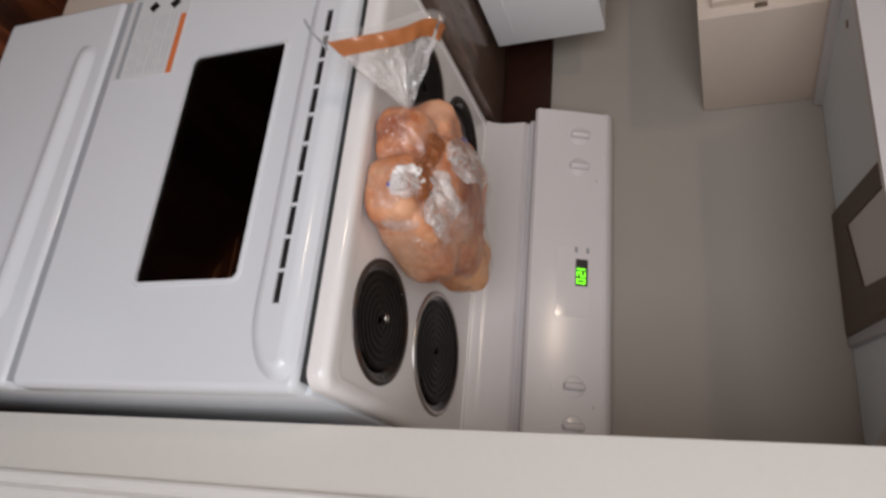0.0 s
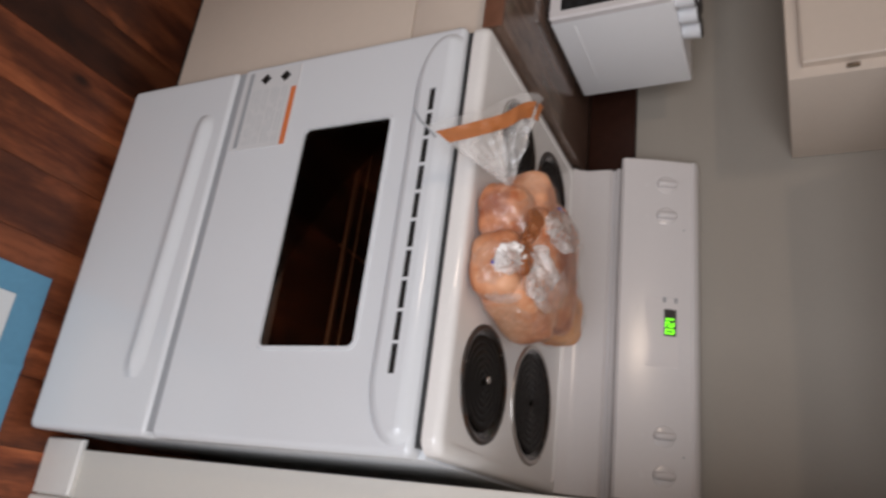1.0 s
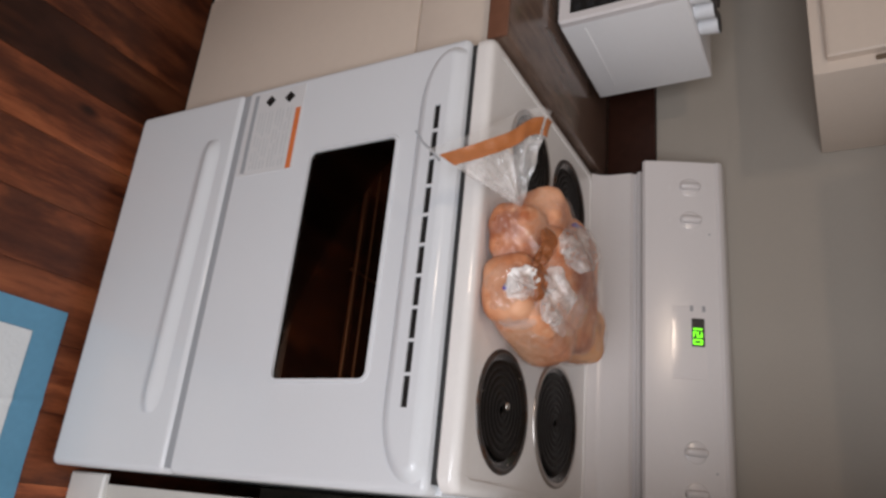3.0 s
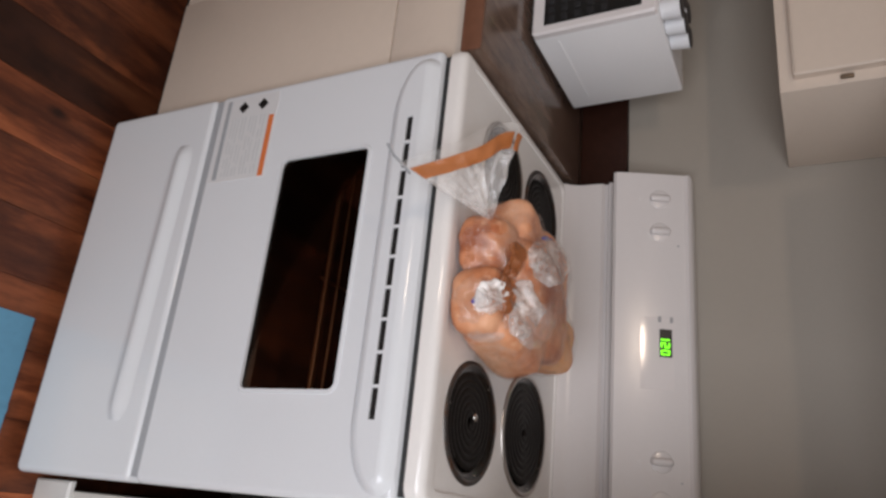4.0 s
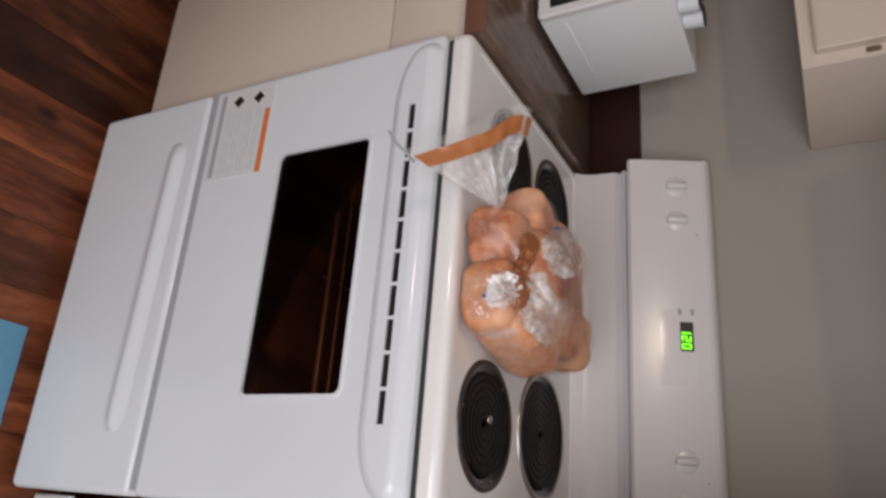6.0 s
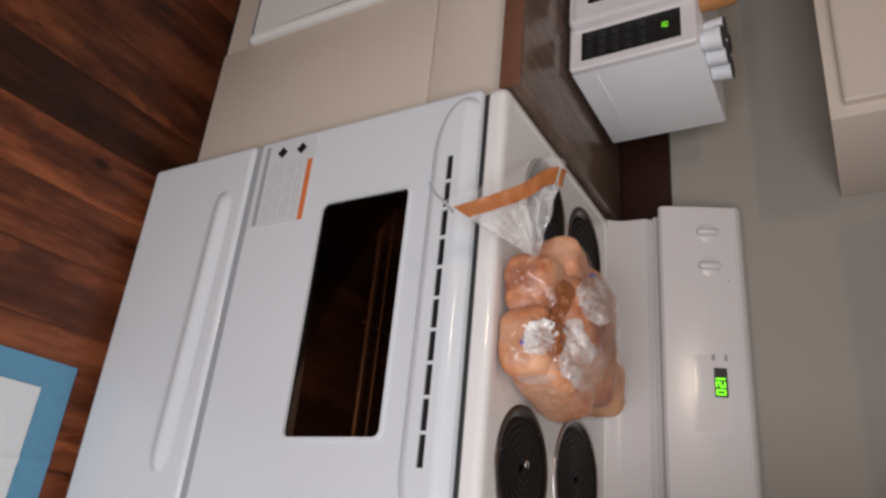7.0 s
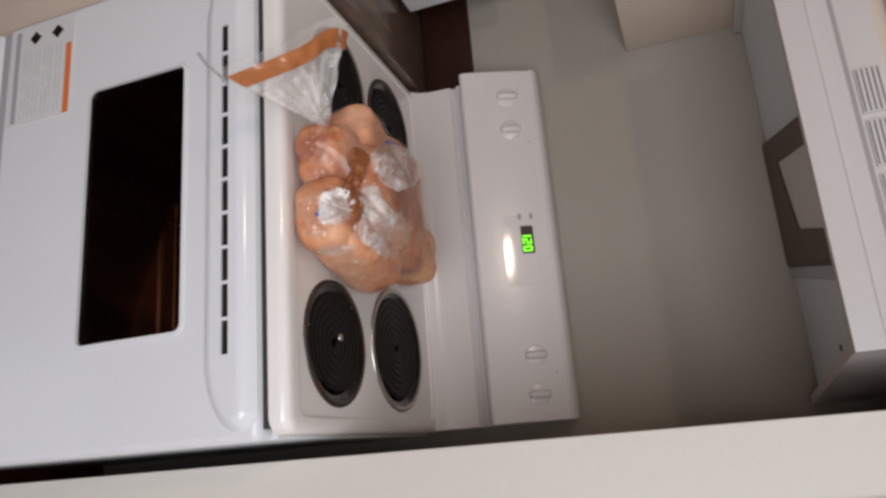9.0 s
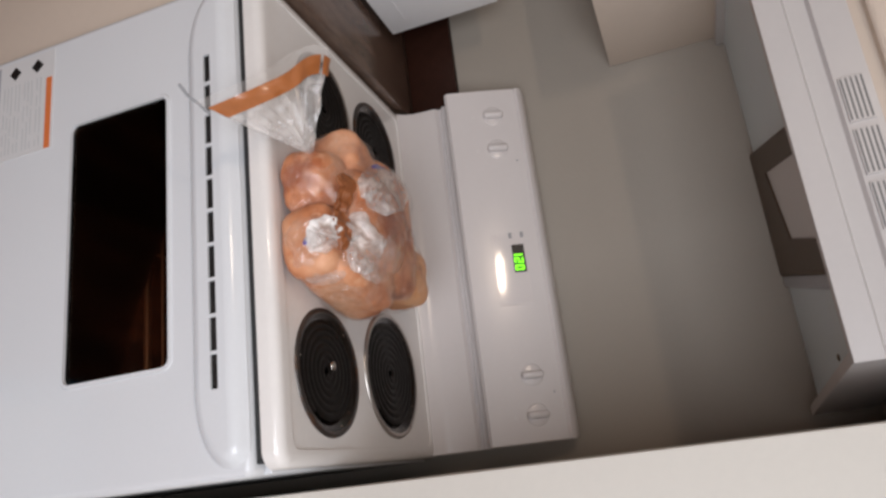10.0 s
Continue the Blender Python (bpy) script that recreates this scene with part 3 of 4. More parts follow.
def digits(segs, m, parent, s=1.0, glow=DIGITS):
    for a, b, c, d in segs:
        part("digit_bar", plate([(a * s, b * s), (c * s, b * s), (c * s, d * s), (a * s, d * s)], [], [(0, 0.0), (0, 0.0016)], m), glow, parent)


SEGS = [(-0.008, -0.009, -0.0055, 0.009), (-0.001, 0.0065, 0.010, 0.009), (0.0075, 0.000, 0.010, 0.0065), (-0.001, -0.0015, 0.010, 0.001), (-0.001, -0.009, 0.0015, -0.0015),
        (-0.001, -0.009, 0.010, -0.0065), (0.0145, -0.009, 0.017, 0.009), (0.017, 0.0065, 0.025, 0.009), (0.017, -0.009, 0.025, -0.0065), (0.0225, -0.0065, 0.025, 0.0065)]
digits(SEGS, on_panel(0.392, 1.146, 0.0035), disp)
for dx, dz in ((-0.05, 0.0), (-0.05, 0.022)):
    part("print_mark", plate(rounded_rect(-0.006, -0.003, 0.006, 0.003, 0.001, 2), [], [(0, 0.001), (0, 0.0024)], on_panel(0.392 + dx, 1.135 + dz)), DARK_PRINT, guard)
for k, x in enumerate((0.068, 0.146, 0.628, 0.704)):
    m = on_panel(x, 1.137)
    kn = part("knob", lathe([(0.0235, -0.003), (0.0215, 0.0005), (0.019, 0.0012), (0, 0.0014)], m, 32), PANEL_WHITE, guard, "white plastic burner knob", 60)
    part("knob_grip", box(bmesh.new(), (-0.0072, -0.0215, -0.002), (0.0072, 0.0215, 0.014), 0.006, 3), PANEL_WHITE, kn).data.transform(m)
    part("print_mark", plate(rounded_rect(-0.004, -0.003, 0.004, 0.003, 0.001, 2), [], [(0, 0.0), (0, 0.0012)], on_panel(x + 0.002, 1.098)), GREY_PRINT, guard)
    if k in (1, 2):
        part("indicator_dot", plate(circle(0, 0, 0.002, 10), [], [(0, 0.0), (0, 0.0015)], on_panel(x + (0.03 if k == 1 else 0.036), 1.172)), DARK_PRINT, guard)

# ---- left of the range: base cabinet, counter, microwave, wall cabinet ----
CX = -0.012
cab = thing("base_cabinet", "cream painted base cabinet beside the range", "cabinet")
cb = bmesh.new()
box(cb, (-1.25, 0.056, 0.10), (CX, YW - 0.004, 0.895), 0.002)
part("carcass", cb, CABINET, cab)
part("toe_kick", boxed((-1.25, 0.125, 0.0), (CX, 0.14, 0.10)), BLACK, cab, "dark recessed toe kick")
part("upper_panel", boxed((-1.25, 0.050, 0.731), (CX - 0.002, 0.0565, 0.893), 0.002), CABINET, cab)
part("lower_panel", boxed((-0.345, 0.050, 0.102), (CX - 0.002, 0.0565, 0.727), 0.002), CABINET, cab)
cdoor = part("cabinet_door", plate(rounded_rect(-0.83, 0.185, -0.352, 0.70, 0.012, 4), [], [(0, 0), (0, 0.010), (0.003, 0.015), (0.008, 0.018), (0.016, 0.019)], Matrix.Translation((0, 0.056, 0)) @ FRONT, close_back=True), TRIM, cab, "white cabinet door with rounded edge")

counter = thing("countertop", "glossy dark brown laminate countertop on the cabinet", "countertop", (0, 0, 0))
part("slab", boxed((-1.27, 0.030, 0.897), (CX + 0.004, YW - 0.002, 0.935), 0.003), COUNTER, counter)
part("front_edge", boxed((-1.27, 0.024, 0.895), (CX + 0.004, 0.0297, 0.9345), 0.002), EDGE, counter, "worn reddish brown front edge strip")
solid("backsplash", boxed((-1.27, 0.622, 0.936), (CX + 0.004, YW - 0.001, 1.050), 0.003), SPLASH, "dark brown laminate backsplash strip on the wall", "backsplash")

MX0, MX1, MY0, MY1, MZ0, MZ1 = -0.64, -0.166, 0.222, 0.51, 0.949, 1.200
mw = thing("microwave", "white countertop microwave with black control panel", "microwave", (0, 0, 0))
part("case", boxed((MX0, MY0 + 0.012, MZ0), (MX1, MY1, MZ1), 0.005, 3), MW_WHITE, mw)
part("side_relief", boxed((MX1 - 0.004, MY0 + 0.03, MZ0 + 0.045), (MX1 + 0.0016, MY1 - 0.04, MZ0 + 0.050), 0.001), MW_WHITE, mw)
part("front_bezel", plate(rounded_rect(MX0, MZ0, MX1, MZ1, 0.008, 4), [], [(0, -0.013), (0, 0.0), (0.004, 0.004)], Matrix.Translation((0, MY0, 0)) @ FRONT), MW_FRONT, mw, "white plastic front with rounded edge")
ctrl = part("control_panel", boxed((-0.252, MY0 - 0.006, 0.976), (-0.184, MY0 - 0.002, 1.172)), BLACK, mw, "black control panel with a small green clock")
mdoor = part("microwave_door", plate(rounded_rect(MX0 + 0.004, MZ0 + 0.004, -0.262, MZ1 - 0.004, 0.012, 4), [rounded_rect(MX0 + 0.05, MZ0 + 0.045, -0.305, MZ1 - 0.03, 0.008, 4)],
                               [(0, 0), (0, 0.016), (0.004, 0.022), (0.012, 0.024)], Matrix.Translation((0, MY0 - 0.003, 0)) @ FRONT, hole_depth=0.008), MW_FRONT, mw, "white microwave door")
part("door_window", boxed((MX0 + 0.045, MY0 - 0.020, MZ0 + 0.04), (-0.30, MY0 - 0.017, MZ1 - 0.025)), BLACK, mdoor, "black door window")
digits(SEGS[:6], Matrix.Translation((-0.219, MY0 - 0.0062, 1.143)) @ FRONT, ctrl, 0.62, DIGITS_DIM)
for r_ in range(5):
    for c_ in range(3):
        part("button", boxed((-0.246 + 0.021 * c_, MY0 - 0.0068, 0.985 + 0.027 * r_), (-0.232 + 0.021 * c_, MY0 - 0.0055, 0.998 + 0.027 * r_), 0.0004, 1), PAD_KEY, ctrl)
for x in (MX0 + 0.05, MX1 - 0.05):
    for y in (MY0 + 0.05, MY1 - 0.04):
        part("foot", lathe([(0, 0), (0.012, 0), (0.013, 0.012), (0, 0.0145)], Matrix.Translation((x, y, 0.935)), 14), LID, mw)

up = thing("wall_cabinet", "cream painted wall cabinet with a small hinge", "cabinet")
UX = -0.013
part("carcass", boxed((-0.95, 0.335, 1.396), (UX, YW - 0.002, 2.16), 0.002), CABINET, up)
updoor = part("cabinet_door", plate(rounded_rect(-0.46, 1.42, -0.035, 2.13, 0.004, 2), [], [(0, 0), (0, 0.016), (0.003, 0.019)], Matrix.Translation((0, 0.335, 0)) @ FRONT, close_back=True), CABINET, up, "cream cabinet door")
part("hinge", boxed((-0.028, 0.327, 1.494), (-0.020, 0.3345, 1.516), 0.0025), HINGE, updoor, "dull metal hinge")

# ---- hood and the cabinet over it ----
HX0, HX1, HY, HZ = -0.009, 0.722, 0.135, 1.612
hood = thing("range_hood", "white range hood with greasy brown filter", "range hood")
shell = bmesh.new()
hp = [(HY, HZ), (HY, HZ + 0.034), (HY + 0.008, HZ + 0.038), (HY + 0.014, HZ + 0.064), (HY + 0.006, HZ + 0.068), (HY + 0.006, HZ + 0.110), (YW - 0.004, HZ + 0.110), (YW - 0.004, HZ + 0.096), (HY + 0.022, HZ + 0.096), (HY + 0.018, HZ)]
part("shell", swept(hp, HX0, HX1), HOOD, hood, "white enamel hood front and top")
part("side_panel", boxed((HX0 + 0.0005, HY + 0.016, HZ + 0.001), (HX0 + 0.016, YW - 0.005, HZ + 0.1), 0.002), HOOD, hood)
flare = [(HX1 - 0.016, HY + 0.016), (HX1 - 0.0005, HY + 0.016), (0.768, YW - 0.005), (0.752, YW - 0.005)]
part("side_panel", plate(flare, [], [(0, HZ + 0.001), (0, HZ + 0.1), (0.002, HZ + 0.102)], UP, close_back=True), HOOD, hood, "flared white end panel")
part("underside", plate([(HX0 + 0.015, HY + 0.02), (HX1 - 0.017, HY + 0.02), (0.750, YW - 0.006), (HX0 + 0.015, YW - 0.006)], [], [(0, HZ + 0.018), (0, HZ + 0.024)], UP, close_back=True), HOOD_UNDER, hood, "hood underside with cool blue light in its colour")
part("grease_filter", plate([(0.398, 0.16), (0.610, 0.16), (0.515, 0.625), (0.265, 0.625)], [[(0.436, 0.17), (0.560, 0.17), (0.498, 0.405), (0.356, 0.480)]], [(0, -0.019 - HZ), (0, -0.010 - HZ), (0.006, -0.007 - HZ)], DOWN, hole_depth=0.010), FILTER, hood, "greasy brown filter frame")
part("lamp_lens", plate([(0.433, 0.168), (0.563, 0.168), (0.501, 0.408), (0.352, 0.484)], [], [(0, -0.0175 - HZ), (0, -0.012 - HZ), (0.003, -0.010 - HZ)], DOWN), LENS, hood, "frosted white lamp lens, unlit")
part("filter_clip", plate([(0.610, 0.162), (0.630, 0.162), (0.536, 0.622), (0.516, 0.622)], [], [(0, -0.019 - HZ), (0, -0.011 - HZ), (0.003, -0.009 - HZ)], DOWN), TRIM_GREY, hood, "grey metal strip along the filter")
part("screw", lathe([(0, -0.003), (0.005, -0.002), (0.005, 0.001)], Matrix.Translation((0.698, 0.33, HZ + 0.018)), 12), HINGE, hood)
part("screw", lathe([(0, -0.003), (0.007, -0.002), (0.007, 0.001)], Matrix.Translation((0.07, 0.30, HZ + 0.018)), 12), HINGE, hood)
for gx in (0.365, 0.437, 0.509):
    grille = part("vent_grille", boxed((gx, HY + 0.002, HZ + 0.072), (gx + 0.062, HY + 0.0065, HZ + 0.1025)), HOOD, hood)
    # slots are grey bars on the grille, their shade put into the colour
    for k in range(5):
        part("vent_slot_shade", boxed((gx + 0.002, HY + 0.0008, HZ + 0.0735 + 0.006 * k), (gx + 0.060, HY + 0.0025, HZ + 0.0755 + 0.006 * k)), SLOT_SHADE_GREY, grille)

over = thing("bridge_cabinet", "cream painted cabinet above the range hood", "cabinet")
part("carcass", boxed((UX + 0.003, 0.17, HZ + 0.114), (RX - 0.003, YW - 0.003, 2.16), 0.002), CABINET, over)
for x0, x1 in ((0.02, 0.385), (0.391, 0.765)):
    part("cabinet_door", plate(rounded_rect(x0, HZ + 0.135, x1, 2.13, 0.004, 2), [], [(0, 0), (0, 0.016), (0.003, 0.019)], Matrix.Translation((0, 0.17, 0)) @ FRONT, close_back=True), CABINET, over)


# ---- bread bag ----
bag = thing("bread_bag", "clear plastic bag of golden bread rolls, its mouth lying open", "bag", (0.42, 0.2, 0.922))
ROLLS = [((0.309, 0.144, 0.970), (0.053, 0.060, 0.048), -12), ((0.356, 0.072, 0.964), (0.050, 0.060, 0.043), 10), ((0.452, 0.070, 0.964), (0.058, 0.062, 0.043), 6),
         ((0.490, 0.134, 0.972), (0.042, 0.094, 0.050), -14), ((0.446, 0.325, 0.971), (0.056, 0.070, 0.048), 0), ((0.338, 0.255, 0.971), (0.074, 0.084, 0.052), 0),
         ((0.405, 0.155, 0.983), (0.080, 0.095, 0.059), 0), ((0.425, 0.245, 0.973), (0.080, 0.090, 0.052), 0)]  # centre, half sizes, turn
inv = Matrix.Translation((-0.42, -0.2, -0.922))
for k, (c, r, turn) in enumerate(ROLLS):
    spin = Matrix.Rotation(radians(turn), 3, "Z")
    bm = bmesh.new()
    bmesh.ops.create_icosphere(bm, subdivisions=4, radius=1.0)
    for v in bm.verts:
        d = v.co.normalized()
        e = (abs(d.x) ** 3.8 + abs(d.y) ** 3.8 + abs(d.z) ** 3.8) ** (-1 / 3.8)
        q = Vector((k * 3.1, k * 2.3, k))
        n = e * (1 + 0.09 * noise.noise(d * 1.4 + q) + 0.05 * noise.noise(d * 3.1 + q) + 0.008 * noise.noise(d * 11 + q))
        v.co = spin @ Vector((0.94 * d.x * r[0] * n, 0.94 * d.y * r[1] * n, 0.96 * d.z * r[2] * n)) + Vector(c)
        v.co.z = max(v.co.z, 0.9262)
        v.co = inv @ v.co
    part("bread_roll", bm, BREAD_SEEDED if k == 4 else BREAD, bag, "dark-speckled bread roll" if k == 4 else "golden brown bread roll", 180)

bm = bmesh.new()
bmesh.ops.create_icosphere(bm, subdivisions=6, radius=1.0)
mid = Vector((0.415, 0.205, 0.955))
for v in bm.verts:
    d = v.co.normalized()
    far = 0.03
    for c, r, turn in ROLLS:
        rr = Vector([1.10 * q + 0.002 for q in r])
        back = Matrix.Rotation(radians(-turn), 3, "Z")
        mo, md = back @ (mid - Vector(c)), back @ d
        o = Vector([mo[i] / rr[i] for i in range(3)])
        e = Vector([md[i] / rr[i] for i in range(3)])
        A, B, C = e.dot(e), o.dot(e), o.dot(o) - 1
        q = B * B - A * C
        if q > 0:
            far = max(far, (-B + math.sqrt(q)) / A)
    v.co = mid + d * far
for _ in range(14):
    bmesh.ops.smooth_vert(bm, verts=bm.verts, factor=0.5, use_axis_x=True, use_axis_y=True, use_axis_z=True)
bm.normal_update()
for v in bm.verts:
    p = v.co
    q = Vector((p.x * 34, p.y * 15, p.z * 26)) + 1.5 * noise.noise_vector(p * 9)
    k = p - Vector((0.425, 0.05, 1.01))
    turn = math.atan2(k.z + 0.35 * k.y, k.x)
    pull = math.exp(-(k.length / 0.085) ** 2) * (0.5 - abs(math.sin(4.5 * turn + 1.6 * noise.noise(p * 22))))
    w = 0.010 * pull + 0.008 * (0.5 - abs(noise.noise(q))) + 0.004 * (0.5 - abs(noise.noise(q * 2.3 + Vector((7, 1, 3))))) + 0.0015
    v.co = p + v.normal * w
    v.co.z = max(v.co.z, 0.9235)
    v.co = inv @ v.co
skin = BVHTree.FromBMesh(bm)
part("bag_film", bm, FILM, bag, "clear crinkled plastic film over the rolls", 180)


def draped(seed, path, width, lift, ruffle, cols=18, rows=40):
    """Loose crumpled film or print lying over the bag along a path, with a ragged outline."""
    out = Vector((0.31, -0.89, 0.34)).normalized()
    bm = bmesh.new()
    pts = [inv @ Vector(p) for p in path]
    g = []
    for i in range(rows + 1):
        f = i / rows * (len(pts) - 1)
        k = min(int(f), len(pts) - 2)
        c, along = pts[k].lerp(pts[k + 1], f - k), (pts[k + 1] - pts[k]).normalized()
        side = out.cross(along).normalized()
        taper = min(1.0, 0.45 + 2.4 * min(i, rows - i) / rows)
        row = []
        for j in range(cols + 1):
            w = j / cols - 0.5
            u = i / rows
            ragged = 1 + 0.5 * noise.noise(Vector((u * 5, 3.0 if w > 0 else 9.0, seed)))
            q = c + side * (w * width * taper * ragged)
            hit = skin.ray_cast(q + out * 0.4, -out)[0]
            if hit is None:
                row.append(None)
                continue
            high = 1.0 - abs(noise.noise(Vector((u * 4.3, w * 3.4, seed + 3)))) * 2.2
            fine = noise.noise(Vector((u * 13, w * 9, seed + 7)))
            row.append(bm.verts.new(hit + out * (lift + ruffle * (max(0.0, high) + 0.25 * fine) * (1 - 3.2 * w * w))))
        g.append(row)
    for a, d in zip(g, g[1:]):
        for j in range(cols):
            quad = (a[j], a[j + 1], d[j + 1], d[j])
            if None not in quad:
                bm.faces.new(quad)
    bmesh.ops.smooth_vert(bm, verts=bm.verts, factor=0.5, use_axis_x=True, use_axis_y=True, use_axis_z=True)
    bmesh.ops.recalc_face_normals(bm, faces=bm.faces)
    return bm


part("film_fold", draped(5.0, ((0.414, 0.091, 1.0), (0.419, 0.156, 1.0), (0.452, 0.153, 1.0), (0.488, 0.119, 1.0)), 0.052, 0.005, 0.016), FILM_CLOUDY, bag, "loose clear crumpled film", 180)
part("film_fold", draped(6.0, ((0.321, 0.165, 1.0), (0.315, 0.250, 1.0), (0.349, 0.290, 1.0)), 0.070, 0.004, 0.012), FILM_CLOUDY, bag, "loose clear crumpled film", 180)
part("film_fold", draped(7.0, ((0.398, 0.243, 1.0), (0.452, 0.204, 1.0), (0.492, 0.155, 1.0)), 0.050, 0.003, 0.010), FILM_HAZE, bag, "thin hazy film", 180)
part("film_fold", draped(2.0, ((0.423, 0.045, 1.0), (0.450, 0.023, 1.0), (0.462, 0.012, 1.0), (0.472, 0.040, 1.0)), 0.054, 0.009, 0.014), FILM_WHITE, bag, "bunched white film", 180)
part("film_fold", draped(8.0, ((0.491, -0.066, 1.0), (0.475, -0.027, 1.0), (0.457, 0.012, 1.0)), 0.022, 0.004, 0.008), FILM_CLOUDY, bag, "", 180)
part("film_fold", draped(11.0, ((0.550, -0.085, 1.0), (0.535, -0.020, 1.0), (0.500, 0.070, 1.0)), 0.016, 0.003, 0.006), FILM_HAZE, bag, "", 180)
part("printed_strip", draped(12.0, ((0.348, 0.081, 1.0), (0.357, 0.112, 1.0), (0.389, 0.089, 1.0), (0.417, 0.053, 1.0)), 0.023, 0.011, 0.005), CREASE, bag, "crumpled brown printed strip", 180)
part("printed_strip", draped(15.0, ((0.418, 0.045, 1.0), (0.427, 0.083, 1.0), (0.468, 0.066, 1.0)), 0.023, 0.015, 0.005), CREASE, bag, "crumpled brown printed strip", 180)
part("purple_mark", draped(21.0, ((0.297, 0.204, 1.0), (0.272, 0.256, 1.0)), 0.007, 0.007, 0.001, 4, 8), PURPLE, bag, "small purple printed mark")
part("purple_mark", draped(24.0, ((0.495, -0.072, 1.0), (0.479, -0.044, 1.0)), 0.008, 0.007, 0.001, 4, 8), PURPLE, bag, "small purple printed mark")

NECK, ML, MR = Vector((0.330, 0.024, 0.982)), Vector((0.297, -0.100, 0.914)), Vector((0.207, -0.002, 1.026))


def fan(t0, t1, side, lift, n=44, m=16, s0=0.0, s1=1.0):
    """One side of the flared mouth, from t0 to t1 of the way from the twisted neck to the printed edge and from s0 to s1 across it."""
    bm = bmesh.new()
    nrm = (ML - NECK).cross(MR - NECK).normalized()
    g = []
    for i in range(m + 1):
        t = t0 + (t1 - t0) * i / m
        row = []
        for j in range(n + 1):
            s = s0 + (s1 - s0) * j / n
            edge = ML.lerp(MR, -0.02 + 1.04 * s)
            p = NECK + (edge - NECK) * (0.03 + 0.97 * t) * (1 + 0.07 * math.exp(-((s - 0.78) / 0.15) ** 2) - 0.05 * max(0.0, s - 0.92) / 0.08)
            puff = math.sin(math.pi * s) * 0.020 * min(1.0, t) ** 1.3
            pleat = 0.0042 * math.sin(s * 43 + 2 * noise.noise(Vector((s * 3, t * 2, 1)))) * min(1, t * 1.4) * max(0.06, 1.1 - 1.1 * t)
            crinkle = 0.005 * noise.noise(Vector((s * 6, t * 5, 4))) + side * 0.003 * noise.noise(Vector((s * 7, t * 6, 8)))
            row.append(bm.verts.new(inv @ (p + nrm * (side * (puff + 0.002) + pleat + crinkle + lift))))
        g.append(row)
    for a, b in zip(g, g[1:]):
        for j in range(n):
            bm.faces.new((a[j], a[j + 1], b[j + 1], b[j]))
    bmesh.ops.recalc_face_normals(bm, faces=bm.faces)
    return bm


for side in (1, -1):
    part("bag_mouth", fan(0.0, 0.95, side, 0.0, 24, s1=0.52), FILM_MILK, bag, "milky white side of the flared bag mouth", 180)
    part("bag_mouth", fan(0.0, 0.95, side, 0.0, 24, s0=0.52), FILM_MOUTH, bag, "clear crinkled side of the flared bag mouth", 180)
    part("bag_lip", fan(0.95, 1.22, side, 0.0), FILM_LIP, bag, "clear lip past the printed strip", 180)
for a, b in ((0.0, 0.90), (0.935, 1.03)):
    part("printed_strip", fan(0.885, 1.10, -1, -0.0045, 36, 6, a, b), TAPE, bag, "brown printed strip along the bag mouth", 180)
part("twist_tie", tube(bmesh.new(), [inv @ Vector(p) for p in ((0.250, -0.118, 0.866), (0.268, -0.112, 0.876), (0.284, -0.110, 0.892), (0.300, -0.106, 0.905))], 0.0022, 6), TRIM_GREY, bag, "bent grey twist tie")

# ---- tubs on the microwave ----
tub = thing("plastic_tub", "small white plastic tub with a dark rim on the microwave", "tub", (0, 0, MZ1 + 0.0005), "tubs on the microwave")
part("cup", lathe([(0, 0), (0.017, 0), (0.019, 0.004), (0.022, 0.034), (0.0225, 0.037), (0.019, 0.037)], n=24), TUB, tub)
part("lid", lathe([(0.0215, 0.0365), (0.0225, 0.039), (0.016, 0.041), (0, 0.041)], n=24), LID, tub, "dark lid")
tub.location = (-0.194, 0.262, MZ1 + 0.0005)
for x, y in ((-0.194, 0.312), (-0.194, 0.362), (-0.246, 0.300), (-0.246, 0.350)):
    copy_thing(tub, Matrix.Translation((x, y, MZ1 + 0.0005)))
bottle = thing("amber_bottle", "small amber brown plastic bottle on the microwave", "bottle", (-0.30, 0.27, MZ1 + 0.0005))
part("bottle_body", lathe([(0, 0), (0.022, 0), (0.024, 0.003), (0.024, 0.06), (0.016, 0.07), (0.016, 0.074)], n=24), AMBER, bottle)
part("cap", lathe([(0.018, 0.072), (0.018, 0.088), (0.016, 0.09), (0, 0.09)], n=24), TUB, bottle, "white cap")

# ---- pad on the floor ----
pad = thing("floor_pad", "white quilted absorbent pad with blue plastic border", "pad", (0, 0, 0.0))
ang = Matrix.Translation((0.470, -0.028, 0.0)) @ Matrix.Rotation(radians(-0.6), 4, "Z")


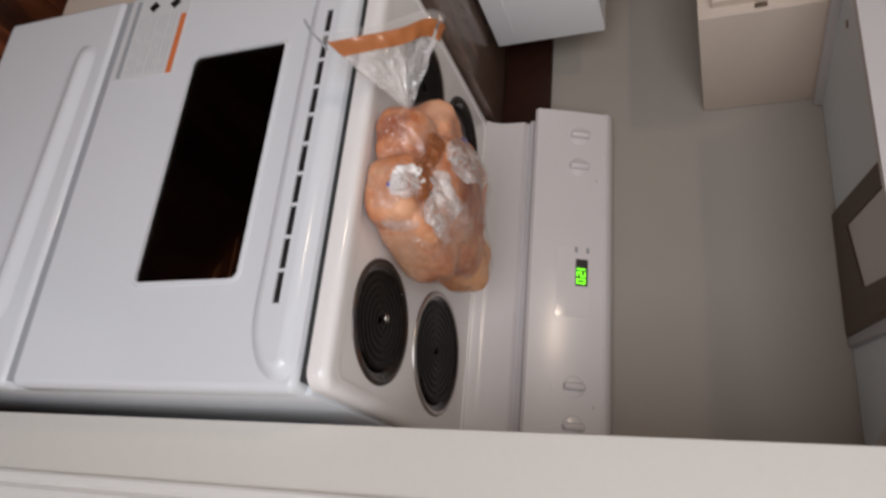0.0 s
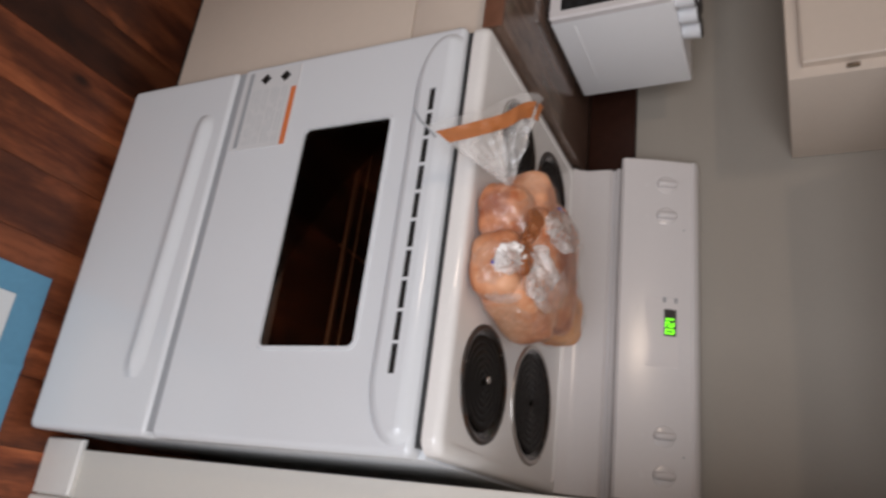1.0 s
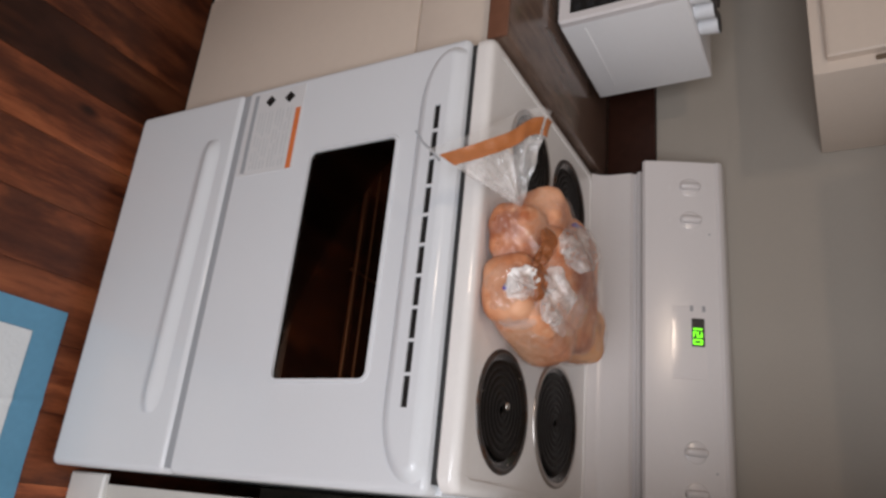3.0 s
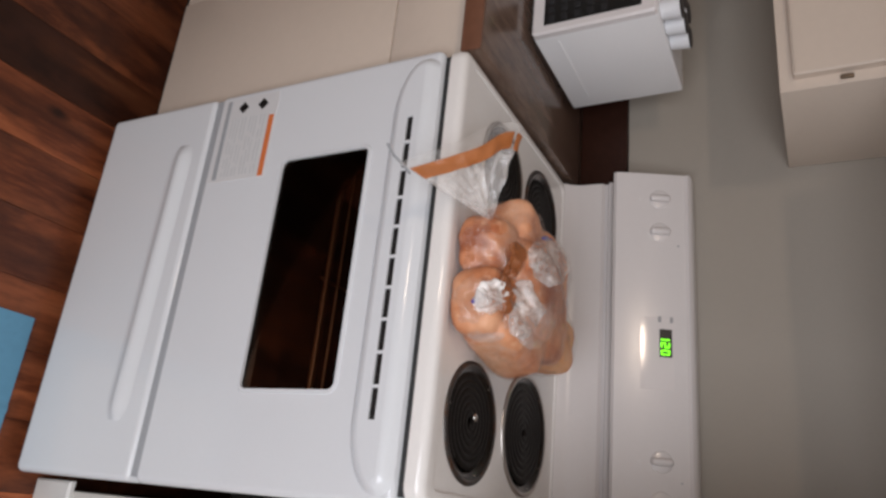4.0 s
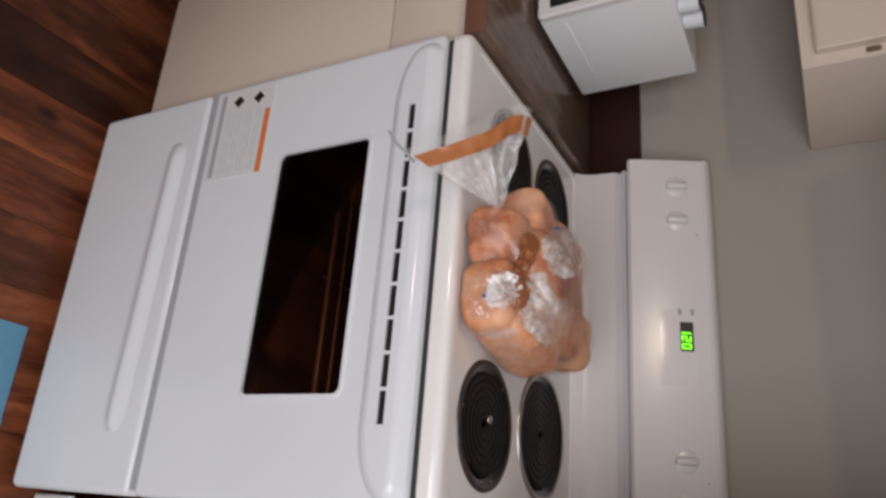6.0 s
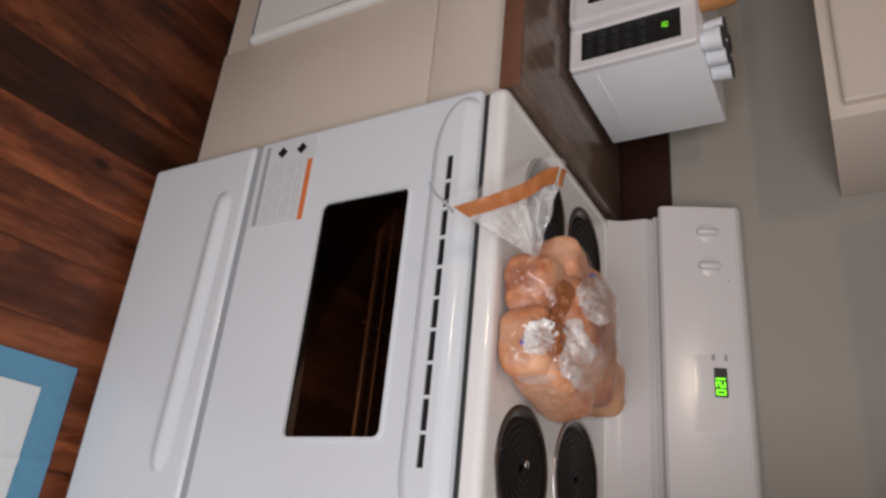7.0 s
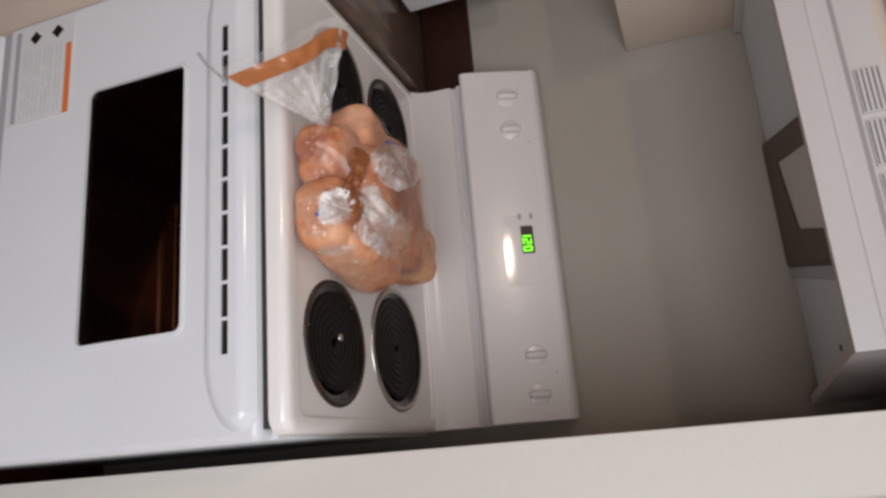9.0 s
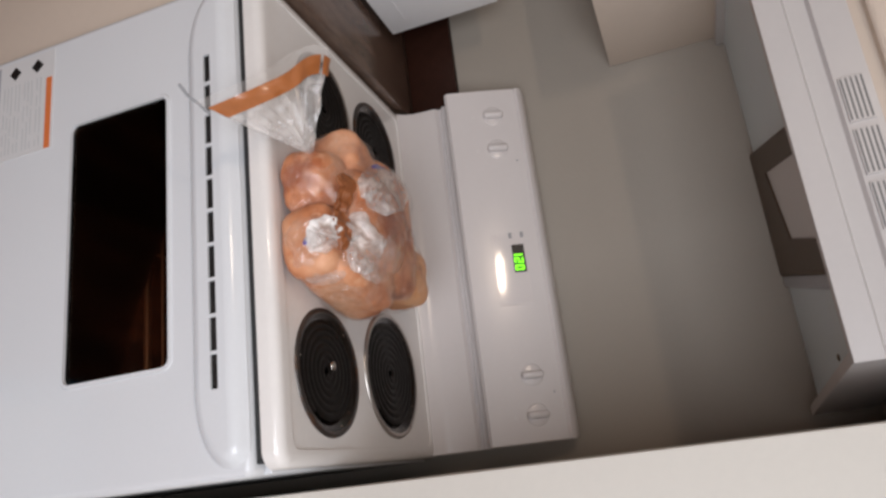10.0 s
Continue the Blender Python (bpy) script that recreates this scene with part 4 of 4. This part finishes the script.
def pad_sheet(x0, y0, x1, y1, z, nx, ny, amp):
    bm = bmesh.new()
    g = []
    for i in range(nx + 1):
        row = []
        for j in range(ny + 1):
            x, y = x0 + (x1 - x0) * i / nx, y0 + (y1 - y0) * j / ny
            h = z + amp * (0.5 + noise.noise(Vector((x * 9, y * 9, 2)))) + 0.003 * math.exp(-((x - 0.185 + 0.09 * y) / 0.006) ** 2) + 0.003 * math.exp(-((x - 0.40) / 0.006) ** 2)
            row.append(bm.verts.new(ang @ Vector((x, y, max(0.0012, h)))))
        g.append(row)
    for a, b in zip(g, g[1:]):
        for j in range(ny):
            bm.faces.new((a[j], b[j], b[j + 1], a[j + 1]))
    r = bmesh.ops.extrude_face_region(bm, geom=bm.faces[:])
    for e in r["geom"]:
        if isinstance(e, bmesh.types.BMVert):
            e.co.z -= 0.001
    bmesh.ops.recalc_face_normals(bm, faces=bm.faces)
    return bm


part("backing_sheet", pad_sheet(0, -0.56, 0.58, 0, 0.0025, 90, 40, 0.002), PAD_BLUE, pad, "blue plastic backing", 60)
part("quilted_top", pad_sheet(0.055, -0.505, 0.525, -0.063, 0.0055, 90, 40, 0.002), PAD_WHITE, pad, "white quilted top", 60)

# ---- floor planks ----
floor = solid("floor", boxed((X0 - 0.1, Y0 - 0.1, -0.06), (X1 + 0.1, YW + 0.1, -0.006)), SHADOW_GAP, "red-brown wood plank floor with knots", "floor", "structure")
PW, PL = 0.135, 2.1
pm = bmesh.new()
box(pm, (0.0006, 0.0006, -0.006), (PW - 0.0006, PL - 0.0006, 0.0))
plank_mesh = mesh_of(pm, "plank", FLOOR, smooth=False)
rnd = random.Random(4)
TONES = {13: 0.5, 14: 0.62, 15: 0.55, 16: 0.30, 17: 1.0, 18: 0.82, 19: 0.95, 20: 0.8, 21: 1.0}  # board tone by column beside the range; low ones also carry floor shade
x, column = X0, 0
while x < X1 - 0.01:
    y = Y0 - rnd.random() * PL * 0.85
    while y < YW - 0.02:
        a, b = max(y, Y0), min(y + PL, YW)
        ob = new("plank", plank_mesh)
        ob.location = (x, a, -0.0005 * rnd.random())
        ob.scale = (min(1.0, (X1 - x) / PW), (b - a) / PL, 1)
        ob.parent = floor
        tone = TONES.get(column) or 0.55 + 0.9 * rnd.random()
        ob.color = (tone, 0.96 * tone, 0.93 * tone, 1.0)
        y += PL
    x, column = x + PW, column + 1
